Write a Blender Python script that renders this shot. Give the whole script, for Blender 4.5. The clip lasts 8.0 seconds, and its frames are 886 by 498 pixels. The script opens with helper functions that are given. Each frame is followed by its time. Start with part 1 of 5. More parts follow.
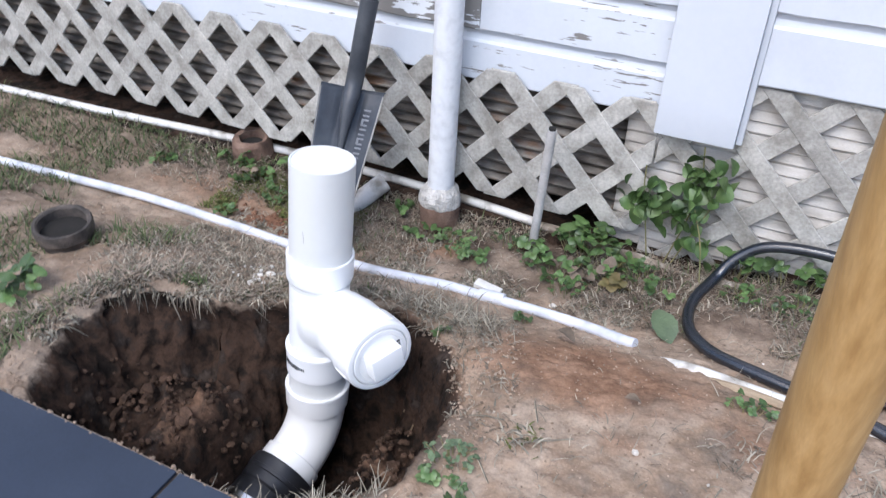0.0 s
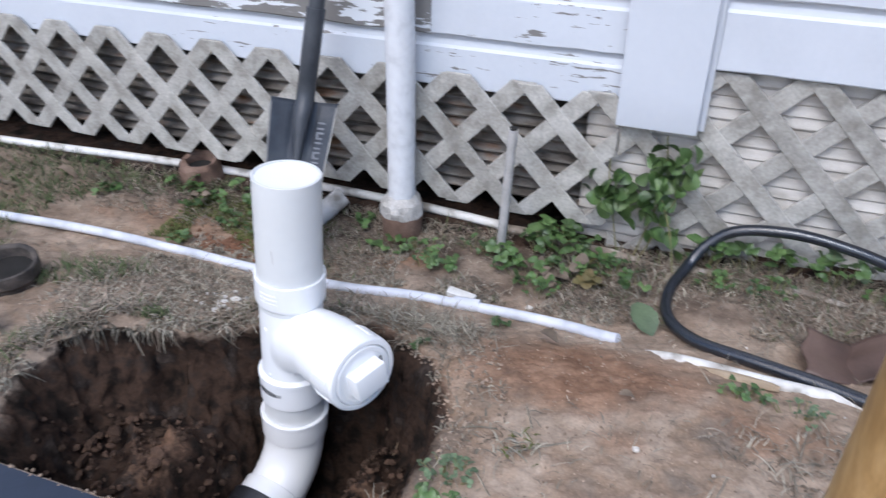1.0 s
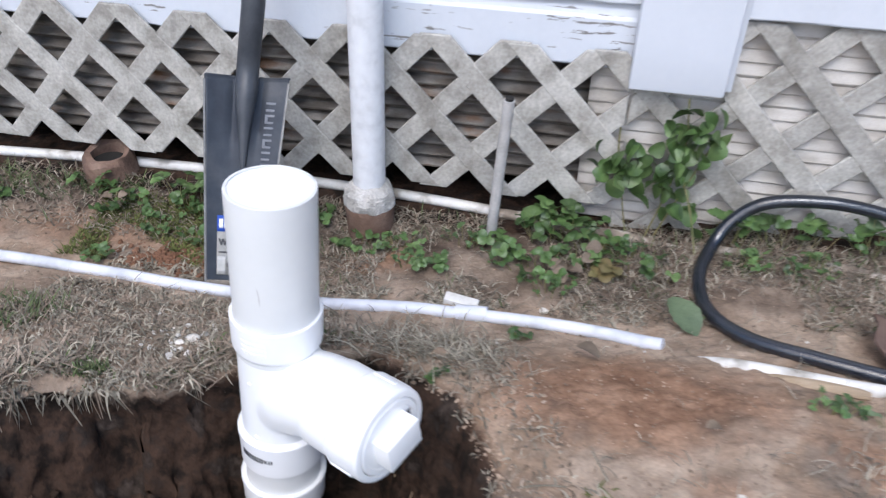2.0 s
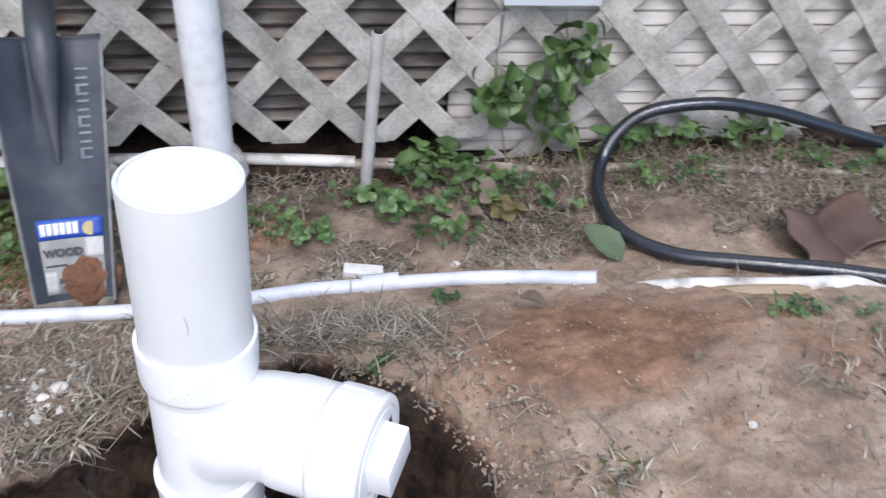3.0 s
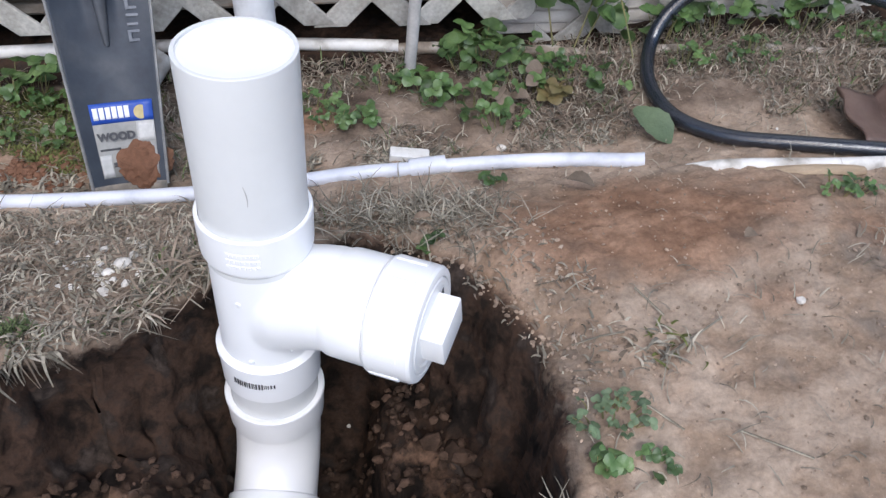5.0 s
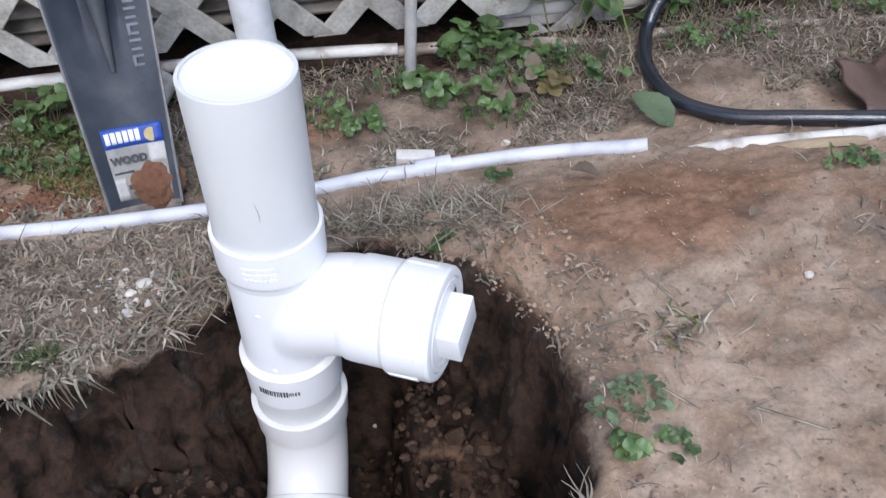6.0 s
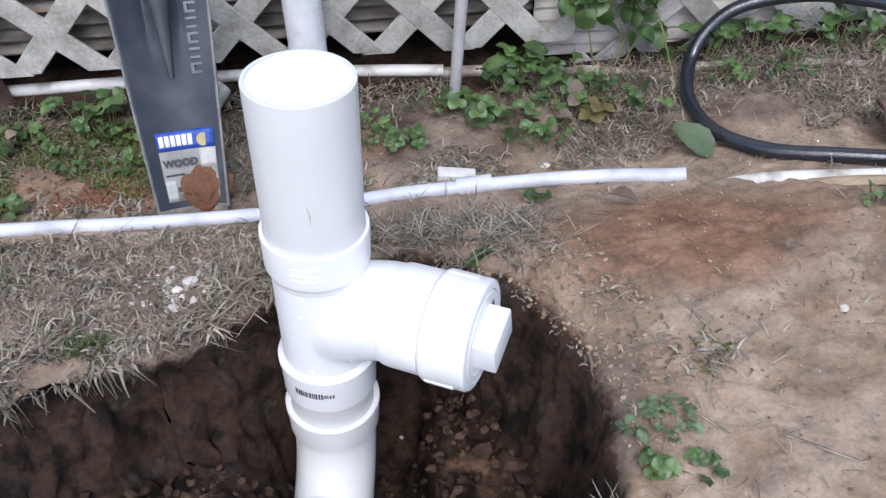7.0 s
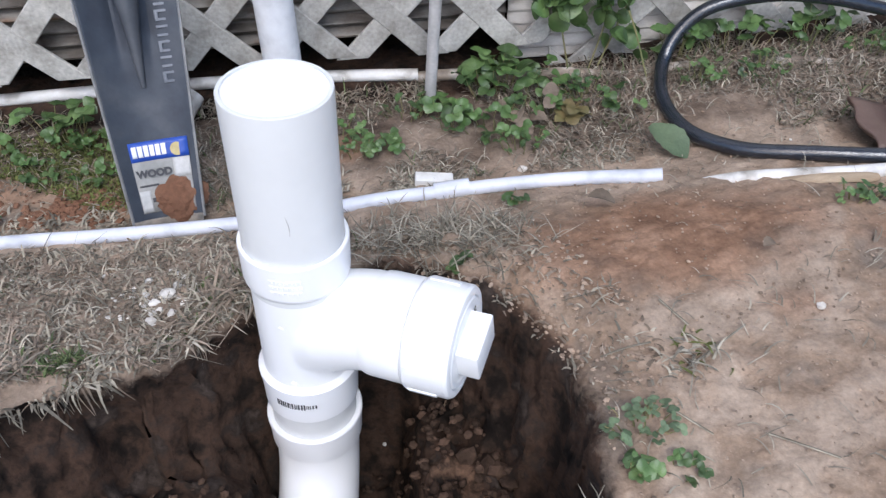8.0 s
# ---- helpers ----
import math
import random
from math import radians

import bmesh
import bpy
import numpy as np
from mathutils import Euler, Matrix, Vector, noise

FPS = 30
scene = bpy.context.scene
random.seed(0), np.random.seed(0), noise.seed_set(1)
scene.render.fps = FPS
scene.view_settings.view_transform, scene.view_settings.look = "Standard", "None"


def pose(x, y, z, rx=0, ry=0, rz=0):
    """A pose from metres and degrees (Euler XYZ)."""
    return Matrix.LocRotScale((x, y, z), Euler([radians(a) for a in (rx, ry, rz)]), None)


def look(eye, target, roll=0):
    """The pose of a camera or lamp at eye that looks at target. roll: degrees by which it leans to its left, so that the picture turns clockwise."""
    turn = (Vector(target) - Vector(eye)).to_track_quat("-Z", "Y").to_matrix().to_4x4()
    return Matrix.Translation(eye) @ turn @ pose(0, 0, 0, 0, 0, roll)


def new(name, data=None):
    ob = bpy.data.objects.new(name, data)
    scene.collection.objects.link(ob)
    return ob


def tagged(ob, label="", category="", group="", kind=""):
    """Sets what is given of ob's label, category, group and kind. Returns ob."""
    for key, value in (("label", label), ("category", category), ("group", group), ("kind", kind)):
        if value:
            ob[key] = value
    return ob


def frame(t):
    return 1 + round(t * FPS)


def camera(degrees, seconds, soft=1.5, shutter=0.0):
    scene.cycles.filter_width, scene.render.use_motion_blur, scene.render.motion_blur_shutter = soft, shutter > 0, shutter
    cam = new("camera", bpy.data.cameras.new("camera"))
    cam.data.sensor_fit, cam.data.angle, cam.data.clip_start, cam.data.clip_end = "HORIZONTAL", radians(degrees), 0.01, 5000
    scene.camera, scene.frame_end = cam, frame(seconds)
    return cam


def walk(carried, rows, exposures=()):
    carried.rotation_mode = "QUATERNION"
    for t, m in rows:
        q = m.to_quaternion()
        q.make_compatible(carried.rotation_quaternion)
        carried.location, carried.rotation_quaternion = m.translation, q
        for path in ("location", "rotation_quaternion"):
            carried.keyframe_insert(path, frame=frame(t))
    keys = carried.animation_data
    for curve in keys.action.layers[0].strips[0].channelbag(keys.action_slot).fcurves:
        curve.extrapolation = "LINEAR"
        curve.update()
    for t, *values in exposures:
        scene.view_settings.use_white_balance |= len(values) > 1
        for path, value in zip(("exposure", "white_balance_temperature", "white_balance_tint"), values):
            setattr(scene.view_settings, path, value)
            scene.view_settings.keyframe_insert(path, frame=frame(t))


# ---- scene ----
cam = camera(58.5, 8.0, 1.3, 0.4)
PATH = [
    (0, (0.668, -0.973, 1.041), (-0.023, 0.543, -0.065), 2.3),
    (0.5, (0.657, -0.953, 1.044), (-0.043, 0.591, -0.018), -0.8),
    (1, (0.609, -0.961, 1.007), (0.037, 0.625, -0.069), 0.3),
    (1.2, (0.609, -0.936, 1.032), (0.138, 0.633, -0.116), 0.5),
    (2.3, (0.243, -0.662, 0.866), (0.039, 0.927, -0.331), 1.7),
    (2.5, (0.213, -0.616, 0.84), (0.111, 0.946, -0.405), 2.1),
    (3, (0.116, -0.592, 0.841), (0.427, 0.918, -0.433), 4.9),
    (3.5, (0.062, -0.581, 0.838), (0.521, 0.9, -0.426), 6.9),
    (4, (0.083, -0.576, 0.834), (0.446, 0.928, -0.433), 6.7),
    (4.5, (0.097, -0.604, 0.826), (0.345, 0.81, -0.566), 4.1),
    (4.7, (0.097, -0.609, 0.822), (0.328, 0.772, -0.606), 3.9),
    (5.8, (0.101, -0.625, 0.84), (0.265, 0.709, -0.641), -1.9),
    (6, (0.104, -0.623, 0.845), (0.268, 0.722, -0.627), -2.5),
    (6.5, (0.092, -0.632, 0.857), (0.198, 0.783, -0.552), -3.6),
    (7, (0.083, -0.648, 0.851), (0.191, 0.752, -0.573), -1.2),
    (7.5, (0.093, -0.649, 0.851), (0.277, 0.736, -0.58), -0.4),
    (8, (0.079, -0.64, 0.854), (0.247, 0.754, -0.57), -0.7),
]
walk(cam, [(t, look(eye, target, roll)) for t, eye, target, roll in PATH],
     exposures=[(t, 0.70 + e, k, 10) for t, e, k in ((0.0, 0.22, 5880), (0.5, 0.08, 5800), (1.0, -0.04, 5750), (2.5, 0.14, 5950), (3.5, 0.06, 5950), (4.5, -0.01, 5980), (6.0, -0.06, 5850), (7.0, 0.02, 5870), (8.0, 0.05, 5870))])

# ---- world, sun, exposure ----
scene.view_settings.exposure = 0.70
world = bpy.data.worlds.new("world")
scene.world = world
world.use_nodes = True
wn = world.node_tree
sky = wn.nodes.new("ShaderNodeTexSky")
sky.sky_type, sky.sun_disc = "NISHITA", False
sky.sun_elevation, sky.sun_rotation = radians(52), radians(200)
sky.air_density, sky.dust_density, sky.ozone_density = 1.0, 3.0, 1.0
desat = wn.nodes.new("ShaderNodeHueSaturation")
desat.inputs["Saturation"].default_value = 1.15
wn.links.new(sky.outputs[0], desat.inputs["Color"])
wn.links.new(desat.outputs[0], wn.nodes["Background"].inputs[0])
wn.nodes["Background"].inputs[1].default_value = 0.13
sun = new("sun", bpy.data.lights.new("sun", "SUN"))
sun.data.energy, sun.data.angle, sun.data.color = 1.1, radians(25), (1.0, 0.985, 0.965)
sun.matrix_world = look((0.6, -3.0, 4.2), (0, 0, 0))


# ---- materials ----
def material(name, colors, rough=0.8, scale=20.0, metal=0.0, bump=0.3, fine=180.0, stretch=(1, 1, 1), spread=(0.3, 0.7), grain=0.25, dist=0.004,
             spec=0.5, per_object=0.0):
    """Two scales of colour noise over the object's own metres, with relief."""
    m = bpy.data.materials.new(name)
    m.use_nodes = True
    nt = m.node_tree
    bsdf = nt.nodes["Principled BSDF"]
    co = nt.nodes.new("ShaderNodeNewGeometry")
    mp = nt.nodes.new("ShaderNodeMapping")
    mp.inputs["Scale"].default_value = stretch
    nt.links.new(co.outputs["Position"], mp.inputs["Vector"])
    n1, n2 = nt.nodes.new("ShaderNodeTexNoise"), nt.nodes.new("ShaderNodeTexNoise")
    n1.inputs["Scale"].default_value, n1.inputs["Detail"].default_value = scale, 6
    n2.inputs["Scale"].default_value, n2.inputs["Detail"].default_value = fine, 4
    for n in (n1, n2):
        nt.links.new(mp.outputs[0], n.inputs["Vector"])
    ramp = nt.nodes.new("ShaderNodeValToRGB")
    el = ramp.color_ramp.elements
    while len(el) < len(colors):
        el.new(0.5)
    for k, c in enumerate(colors):
        el[k].position = spread[0] + (spread[1] - spread[0]) * k / max(1, len(colors) - 1)
        el[k].color = (*c, 1)
    nt.links.new(n1.outputs["Fac"], ramp.inputs[0])
    mix = nt.nodes.new("ShaderNodeMix")
    mix.data_type, mix.blend_type = "RGBA", "OVERLAY"
    mix.inputs["Factor"].default_value = grain
    nt.links.new(ramp.outputs[0], mix.inputs["A"])
    nt.links.new(n2.outputs["Color"], mix.inputs["B"])
    g = nt.nodes.new("ShaderNodeRGBToBW")
    nt.links.new(n2.outputs["Color"], g.inputs[0])
    nt.links.new(g.outputs[0], mix.inputs["B"])
    out = mix.outputs["Result"]
    if per_object:
        info = nt.nodes.new("ShaderNodeObjectInfo")
        hsv = nt.nodes.new("ShaderNodeHueSaturation")
        mr = nt.nodes.new("ShaderNodeMapRange")
        mr.inputs["To Min"].default_value, mr.inputs["To Max"].default_value = 1 - per_object, 1 + per_object
        nt.links.new(info.outputs["Random"], mr.inputs[0])
        nt.links.new(mr.outputs[0], hsv.inputs["Value"])
        nt.links.new(out, hsv.inputs["Color"])
        out = hsv.outputs[0]
    nt.links.new(out, bsdf.inputs["Base Color"])
    bsdf.inputs["Roughness"].default_value = rough
    bsdf.inputs["Metallic"].default_value = metal
    bsdf.inputs["Specular IOR Level"].default_value = spec
    if bump:
        b = nt.nodes.new("ShaderNodeBump")
        b.inputs["Strength"].default_value, b.inputs["Distance"].default_value = bump, dist
        ad = nt.nodes.new("ShaderNodeMath")
        nt.links.new(n1.outputs["Fac"], ad.inputs[0])
        nt.links.new(n2.outputs["Fac"], ad.inputs[1])
        nt.links.new(ad.outputs[0], b.inputs["Height"])
        nt.links.new(b.outputs[0], bsdf.inputs["Normal"])
    return m


def island_colors(m, amount):
    """Varies the colour from one joined piece to the next."""
    nt = m.node_tree
    bsdf = nt.nodes["Principled BSDF"]
    src = bsdf.inputs["Base Color"].links[0].from_socket
    geo, hsv, mr = nt.nodes.new("ShaderNodeNewGeometry"), nt.nodes.new("ShaderNodeHueSaturation"), nt.nodes.new("ShaderNodeMapRange")
    mr.inputs["To Min"].default_value, mr.inputs["To Max"].default_value = 1 - amount, 1 + amount
    nt.links.new(geo.outputs["Random Per Island"], mr.inputs[0])
    nt.links.new(mr.outputs[0], hsv.inputs["Value"])
    nt.links.new(src, hsv.inputs["Color"])
    nt.links.new(hsv.outputs[0], bsdf.inputs["Base Color"])
    return m


def peeling(name, paint, wood, threshold, stretch=(3, 10, 26), scale=4.0):
    """White paint that has flaked off in streaks along the boards, with grey wood below."""
    m = material(name, [paint, tuple(c * 0.93 for c in paint)], 0.45, 7, bump=0.12, fine=90, grain=0.08)
    nt = m.node_tree
    bsdf = nt.nodes["Principled BSDF"]
    src = bsdf.inputs["Base Color"].links[0].from_socket
    geo, mp, n, n2 = (nt.nodes.new("ShaderNode" + k) for k in ("NewGeometry", "Mapping", "TexNoise", "TexNoise"))
    mp.inputs["Scale"].default_value = stretch
    nt.links.new(geo.outputs["Position"], mp.inputs["Vector"])
    nt.links.new(mp.outputs[0], n.inputs["Vector"])
    n.inputs["Scale"].default_value, n.inputs["Detail"].default_value, n.inputs["Roughness"].default_value = scale, 8, 0.62
    nt.links.new(geo.outputs["Position"], n2.inputs["Vector"])
    n2.inputs["Scale"].default_value = 2.1
    ad = nt.nodes.new("ShaderNodeMath")
    ad.operation = "MULTIPLY_ADD"
    ad.inputs[1].default_value = 0.45
    nt.links.new(n2.outputs["Fac"], ad.inputs[0])
    nt.links.new(n.outputs["Fac"], ad.inputs[2])
    ramp = nt.nodes.new("ShaderNodeValToRGB")
    ramp.color_ramp.elements[0].position, ramp.color_ramp.elements[1].position = threshold, threshold + 0.012
    nt.links.new(ad.outputs[0], ramp.inputs[0])
    mix = nt.nodes.new("ShaderNodeMix")
    mix.data_type = "RGBA"
    nt.links.new(ramp.outputs[0], mix.inputs["Factor"])
    nt.links.new(src, mix.inputs["A"])
    mix.inputs["B"].default_value = (*wood, 1)
    nt.links.new(mix.outputs["Result"], bsdf.inputs["Base Color"])
    return m


M_PVC = material("white_pvc", [(0.84, 0.84, 0.84), (0.87, 0.87, 0.87)], 0.33, 9, bump=0.05, fine=60, grain=0.05, dist=0.001)
M_RISER = material("riser_pvc", [(0.67, 0.675, 0.665), (0.72, 0.725, 0.715)], 0.4, 11, bump=0.05, fine=70, grain=0.06, dist=0.001)
M_PRINT = material("print_ink", [(0.03, 0.03, 0.035), (0.06, 0.06, 0.065)], 0.6, 300, bump=0)
M_BLACKPVC = material("black_rubber", [(0.012, 0.013, 0.016), (0.03, 0.03, 0.034)], 0.38, 30, bump=0.1, grain=0.1)
M_STEEL = material("steel_band", [(0.55, 0.56, 0.58), (0.65, 0.66, 0.67)], 0.3, 60, metal=1.0, bump=0.05)
M_THIN = material("weathered_pvc", [(0.42, 0.44, 0.48), (0.62, 0.64, 0.70), (0.70, 0.715, 0.77)], 0.42, 16, bump=0.1, fine=120, grain=0.15)
M_DIRTYPVC = material("soiled_pvc", [(0.13, 0.095, 0.07), (0.27, 0.22, 0.17), (0.58, 0.54, 0.48)], 0.7, 26, bump=0.3, fine=140, grain=0.35)
M_OLDPVC = material("stained_pvc", [(0.27, 0.24, 0.20), (0.66, 0.64, 0.60), (0.76, 0.75, 0.73)], 0.55, 22, bump=0.15, fine=140, grain=0.25)


def ground_material():
    """Dry topsoil, darker humus, red clay and moist lower soil with shade painted in, mixed by where each lies."""
    m = bpy.data.materials.new("soil")
    m.use_nodes = True
    nt = m.node_tree
    bsdf = nt.nodes["Principled BSDF"]
    geo = nt.nodes.new("ShaderNodeNewGeometry")

    def noise_at(scale, detail=6, rough=0.6):
        n = nt.nodes.new("ShaderNodeTexNoise")
        n.inputs["Scale"].default_value, n.inputs["Detail"].default_value, n.inputs["Roughness"].default_value = scale, detail, rough
        nt.links.new(geo.outputs["Position"], n.inputs["Vector"])
        return n.outputs["Fac"]

    def ramp(fac, stops):
        r = nt.nodes.new("ShaderNodeValToRGB")
        el = r.color_ramp.elements
        while len(el) < len(stops):
            el.new(0.5)
        for e, (p, c) in zip(el, stops):
            e.position, e.color = p, (*c, 1)
        nt.links.new(fac, r.inputs[0])
        return r.outputs[0]

    def blend(fac, a, c, kind="MIX"):
        x = nt.nodes.new("ShaderNodeMix")
        x.data_type, x.blend_type = "RGBA", kind
        if isinstance(fac, float):
            x.inputs["Factor"].default_value = fac
        else:
            nt.links.new(fac, x.inputs["Factor"])
        nt.links.new(a, x.inputs["A"])
        nt.links.new(c, x.inputs["B"])
        return x.outputs["Result"]

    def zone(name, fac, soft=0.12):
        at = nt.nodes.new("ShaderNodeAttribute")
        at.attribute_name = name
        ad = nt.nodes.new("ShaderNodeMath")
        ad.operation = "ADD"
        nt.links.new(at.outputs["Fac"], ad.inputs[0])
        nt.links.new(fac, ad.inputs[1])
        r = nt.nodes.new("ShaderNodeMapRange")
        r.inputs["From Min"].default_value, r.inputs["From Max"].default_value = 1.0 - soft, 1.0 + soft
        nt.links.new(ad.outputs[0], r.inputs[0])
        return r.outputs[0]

    broad, mid, small, grit = noise_at(4.5), noise_at(16), noise_at(60, 5, 0.7), noise_at(210, 3, 0.7)
    dry = ramp(broad, [(0.30, (0.165, 0.122, 0.090)), (0.42, (0.262, 0.196, 0.144)), (0.52, (0.345, 0.270, 0.205)), (0.60, (0.262, 0.188, 0.132)), (0.68, (0.208, 0.166, 0.130)), (0.78, (0.31, 0.246, 0.190))])
    humus = ramp(mid, [(0.3, (0.06, 0.044, 0.033)), (0.5, (0.135, 0.10, 0.076)), (0.7, (0.23, 0.185, 0.145))])
    red = ramp(mid, [(0.3, (0.15, 0.083, 0.052)), (0.5, (0.222, 0.132, 0.084)), (0.7, (0.285, 0.184, 0.125))])
    # Near-black stops carry the hole's shade along with the dug soil's colour.
    sub_shade = ramp(mid, [(0.30, (0.008, 0.006, 0.005)), (0.42, (0.018, 0.013, 0.010)), (0.52, (0.052, 0.031, 0.021)), (0.60, (0.028, 0.021, 0.017)), (0.72, (0.070, 0.052, 0.042))])
    c = blend(zone("humus", small, 0.3), dry, humus)
    c = blend(zone("red", mid, 0.32), c, red)
    c = blend(zone("subsoil_shade", small, 0.22), c, sub_shade)
    c = blend(0.5, c, ramp(mid, [(0.3, (0.32, 0.32, 0.32)), (0.7, (0.68, 0.68, 0.68))]), "OVERLAY")
    c = blend(0.45, c, ramp(small, [(0.25, (0.25, 0.25, 0.25)), (0.75, (0.75, 0.75, 0.75))]), "OVERLAY")
    c = blend(0.30, c, ramp(grit, [(0.3, (0.25, 0.25, 0.25)), (0.7, (0.75, 0.75, 0.75))]), "OVERLAY")
    nt.links.new(c, bsdf.inputs["Base Color"])
    bsdf.inputs["Roughness"].default_value, bsdf.inputs["Specular IOR Level"].default_value = 0.95, 0.15
    crumb = nt.nodes.new("ShaderNodeTexVoronoi")
    crumb.inputs["Scale"].default_value = 85
    crumb.feature = "SMOOTH_F1"
    nt.links.new(geo.outputs["Position"], crumb.inputs["Vector"])
    loose = nt.nodes.new("ShaderNodeMapRange")
    loose.inputs["From Min"].default_value, loose.inputs["From Max"].default_value = 0.45, 0.65
    nt.links.new(noise_at(9), loose.inputs[0])
    k1, k2, ad = (nt.nodes.new("ShaderNodeMath") for _ in range(3))
    k1.operation, k2.operation, ad.operation = "MULTIPLY", "MULTIPLY_ADD", "MULTIPLY_ADD"
    nt.links.new(crumb.outputs["Distance"], k1.inputs[0])
    nt.links.new(loose.outputs[0], k1.inputs[1])
    nt.links.new(k1.outputs[0], k2.inputs[0])
    k2.inputs[1].default_value = -0.7
    nt.links.new(noise_at(42, 2, 0.5), k2.inputs[2])
    nt.links.new(grit, ad.inputs[0])
    ad.inputs[1].default_value = 0.10
    nt.links.new(k2.outputs[0], ad.inputs[2])
    bp = nt.nodes.new("ShaderNodeBump")
    bp.inputs["Strength"].default_value, bp.inputs["Distance"].default_value = 0.55, 0.010
    nt.links.new(ad.outputs[0], bp.inputs["Height"])
    nt.links.new(bp.outputs[0], bsdf.inputs["Normal"])
    return m


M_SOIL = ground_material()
M_REDSOIL = material("red_soil", [(0.10, 0.05, 0.03), (0.16, 0.082, 0.05), (0.20, 0.11, 0.07)], 0.95, 9, bump=0.6, fine=130, grain=0.45, dist=0.006, spec=0.15)
M_CLOD = island_colors(material("soil_clod", [(0.20, 0.145, 0.105), (0.36, 0.275, 0.205)], 0.95, 30, bump=0.5, fine=200, grain=0.5, spec=0.15), 0.4)
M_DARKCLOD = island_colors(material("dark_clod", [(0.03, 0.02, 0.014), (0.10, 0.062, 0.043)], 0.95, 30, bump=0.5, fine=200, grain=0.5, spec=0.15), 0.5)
M_STRAW = island_colors(material("dry_grass", [(0.14, 0.122, 0.092), (0.37, 0.335, 0.265)], 0.85, 30, bump=0, grain=0.2, spec=0.2), 0.55)
M_LITTER = island_colors(material("brown_litter", [(0.13, 0.10, 0.074), (0.30, 0.242, 0.188)], 0.9, 14, bump=0, grain=0.2, spec=0.15), 0.45)
M_GRASS = island_colors(material("green_grass", [(0.05, 0.072, 0.026), (0.10, 0.125, 0.05)], 0.7, 10, bump=0, grain=0.2, spec=0.3), 0.4)
M_MOSS = island_colors(material("yellow_green_moss", [(0.065, 0.075, 0.022), (0.14, 0.15, 0.05)], 0.85, 18, bump=0, grain=0.2, spec=0.2), 0.4)
M_ROOT = material("root", [(0.20, 0.13, 0.08), (0.34, 0.25, 0.16)], 0.85, 60, bump=0.3)
M_LEAF = material("leaf_green", [(0.032, 0.062, 0.018), (0.066, 0.118, 0.034), (0.118, 0.178, 0.062)], 0.42, 22, bump=0.25, fine=160, grain=0.25, per_object=0.35)
M_PALELEAF = material("leaf_pale", [(0.075, 0.115, 0.055), (0.14, 0.19, 0.10)], 0.6, 20, bump=0.25, grain=0.25, per_object=0.3)
M_YELLOWLEAF = material("leaf_yellow", [(0.13, 0.12, 0.045), (0.17, 0.12, 0.05)], 0.6, 40, bump=0.2, grain=0.25, per_object=0.2)
M_DEADLEAF = material("leaf_dead", [(0.12, 0.09, 0.062), (0.22, 0.17, 0.125)], 0.8, 40, bump=0.3, grain=0.3, per_object=0.3)
M_STEM = material("stem", [(0.12, 0.14, 0.05), (0.24, 0.2, 0.09)], 0.7, 30, bump=0)
M_SIDING = peeling("peeling_white_paint", (0.61, 0.64, 0.69), (0.20, 0.19, 0.18), 0.905)
M_SIDING_BARE = peeling("flaking_white_paint", (0.61, 0.64, 0.69), (0.23, 0.22, 0.205), 0.80, (1.6, 8, 20))
M_BARE = peeling("bare_grey_board", (0.215, 0.205, 0.195), (0.72, 0.74, 0.77), 0.80, (2.2, 8, 12))
M_TRIM = material("white_trim_paint", [(0.61, 0.64, 0.69), (0.58, 0.61, 0.66)], 0.42, 5, bump=0.08, fine=70, grain=0.07)
M_LATTICE = material("weathered_lattice", [(0.285, 0.27, 0.24), (0.355, 0.34, 0.308), (0.395, 0.378, 0.345), (0.445, 0.43, 0.395)], 0.8, 23, bump=0.45, fine=150, grain=0.55, spread=(0.36, 0.62), per_object=0.12, spec=0.25)
# Rust and grey tones, lowered to carry the shade behind the lattice.
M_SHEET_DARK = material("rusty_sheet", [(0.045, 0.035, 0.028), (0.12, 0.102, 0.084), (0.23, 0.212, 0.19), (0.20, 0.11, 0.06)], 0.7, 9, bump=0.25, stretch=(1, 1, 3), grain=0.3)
M_SHEET_PALE = material("pale_sheet", [(0.36, 0.33, 0.29), (0.54, 0.51, 0.47), (0.64, 0.61, 0.57)], 0.7, 9, bump=0.25, stretch=(1, 1, 3), grain=0.25)
M_HOSE = material("black_poly", [(0.009, 0.012, 0.018), (0.02, 0.024, 0.034)], 0.2, 20, bump=0.22, fine=260, grain=0.15, spec=0.95)
M_BLADE = material("shovel_paint", [(0.022, 0.027, 0.038), (0.036, 0.044, 0.058), (0.066, 0.071, 0.08)], 0.55, 14, metal=0.25, bump=0.12, fine=120, grain=0.2)
M_BLADE_PALE = material("rubbed_paint", [(0.11, 0.12, 0.14), (0.18, 0.19, 0.21)], 0.5, 30, metal=0.25, bump=0.1)
M_EDGE = material("worn_steel", [(0.20, 0.19, 0.18), (0.32, 0.31, 0.29)], 0.45, 40, metal=0.7, bump=0.15)
M_DUST = material("dusty_steel", [(0.10, 0.095, 0.085), (0.20, 0.175, 0.145), (0.27, 0.235, 0.19)], 0.75, 45, metal=0.1, bump=0.2, grain=0.35)
M_TUBE = material("handle_grey", [(0.035, 0.04, 0.05), (0.07, 0.075, 0.085)], 0.45, 20, bump=0.08)
M_STICKER = material("sticker_grey", [(0.22, 0.22, 0.205), (0.34, 0.335, 0.315)], 0.5, 30, bump=0.05)
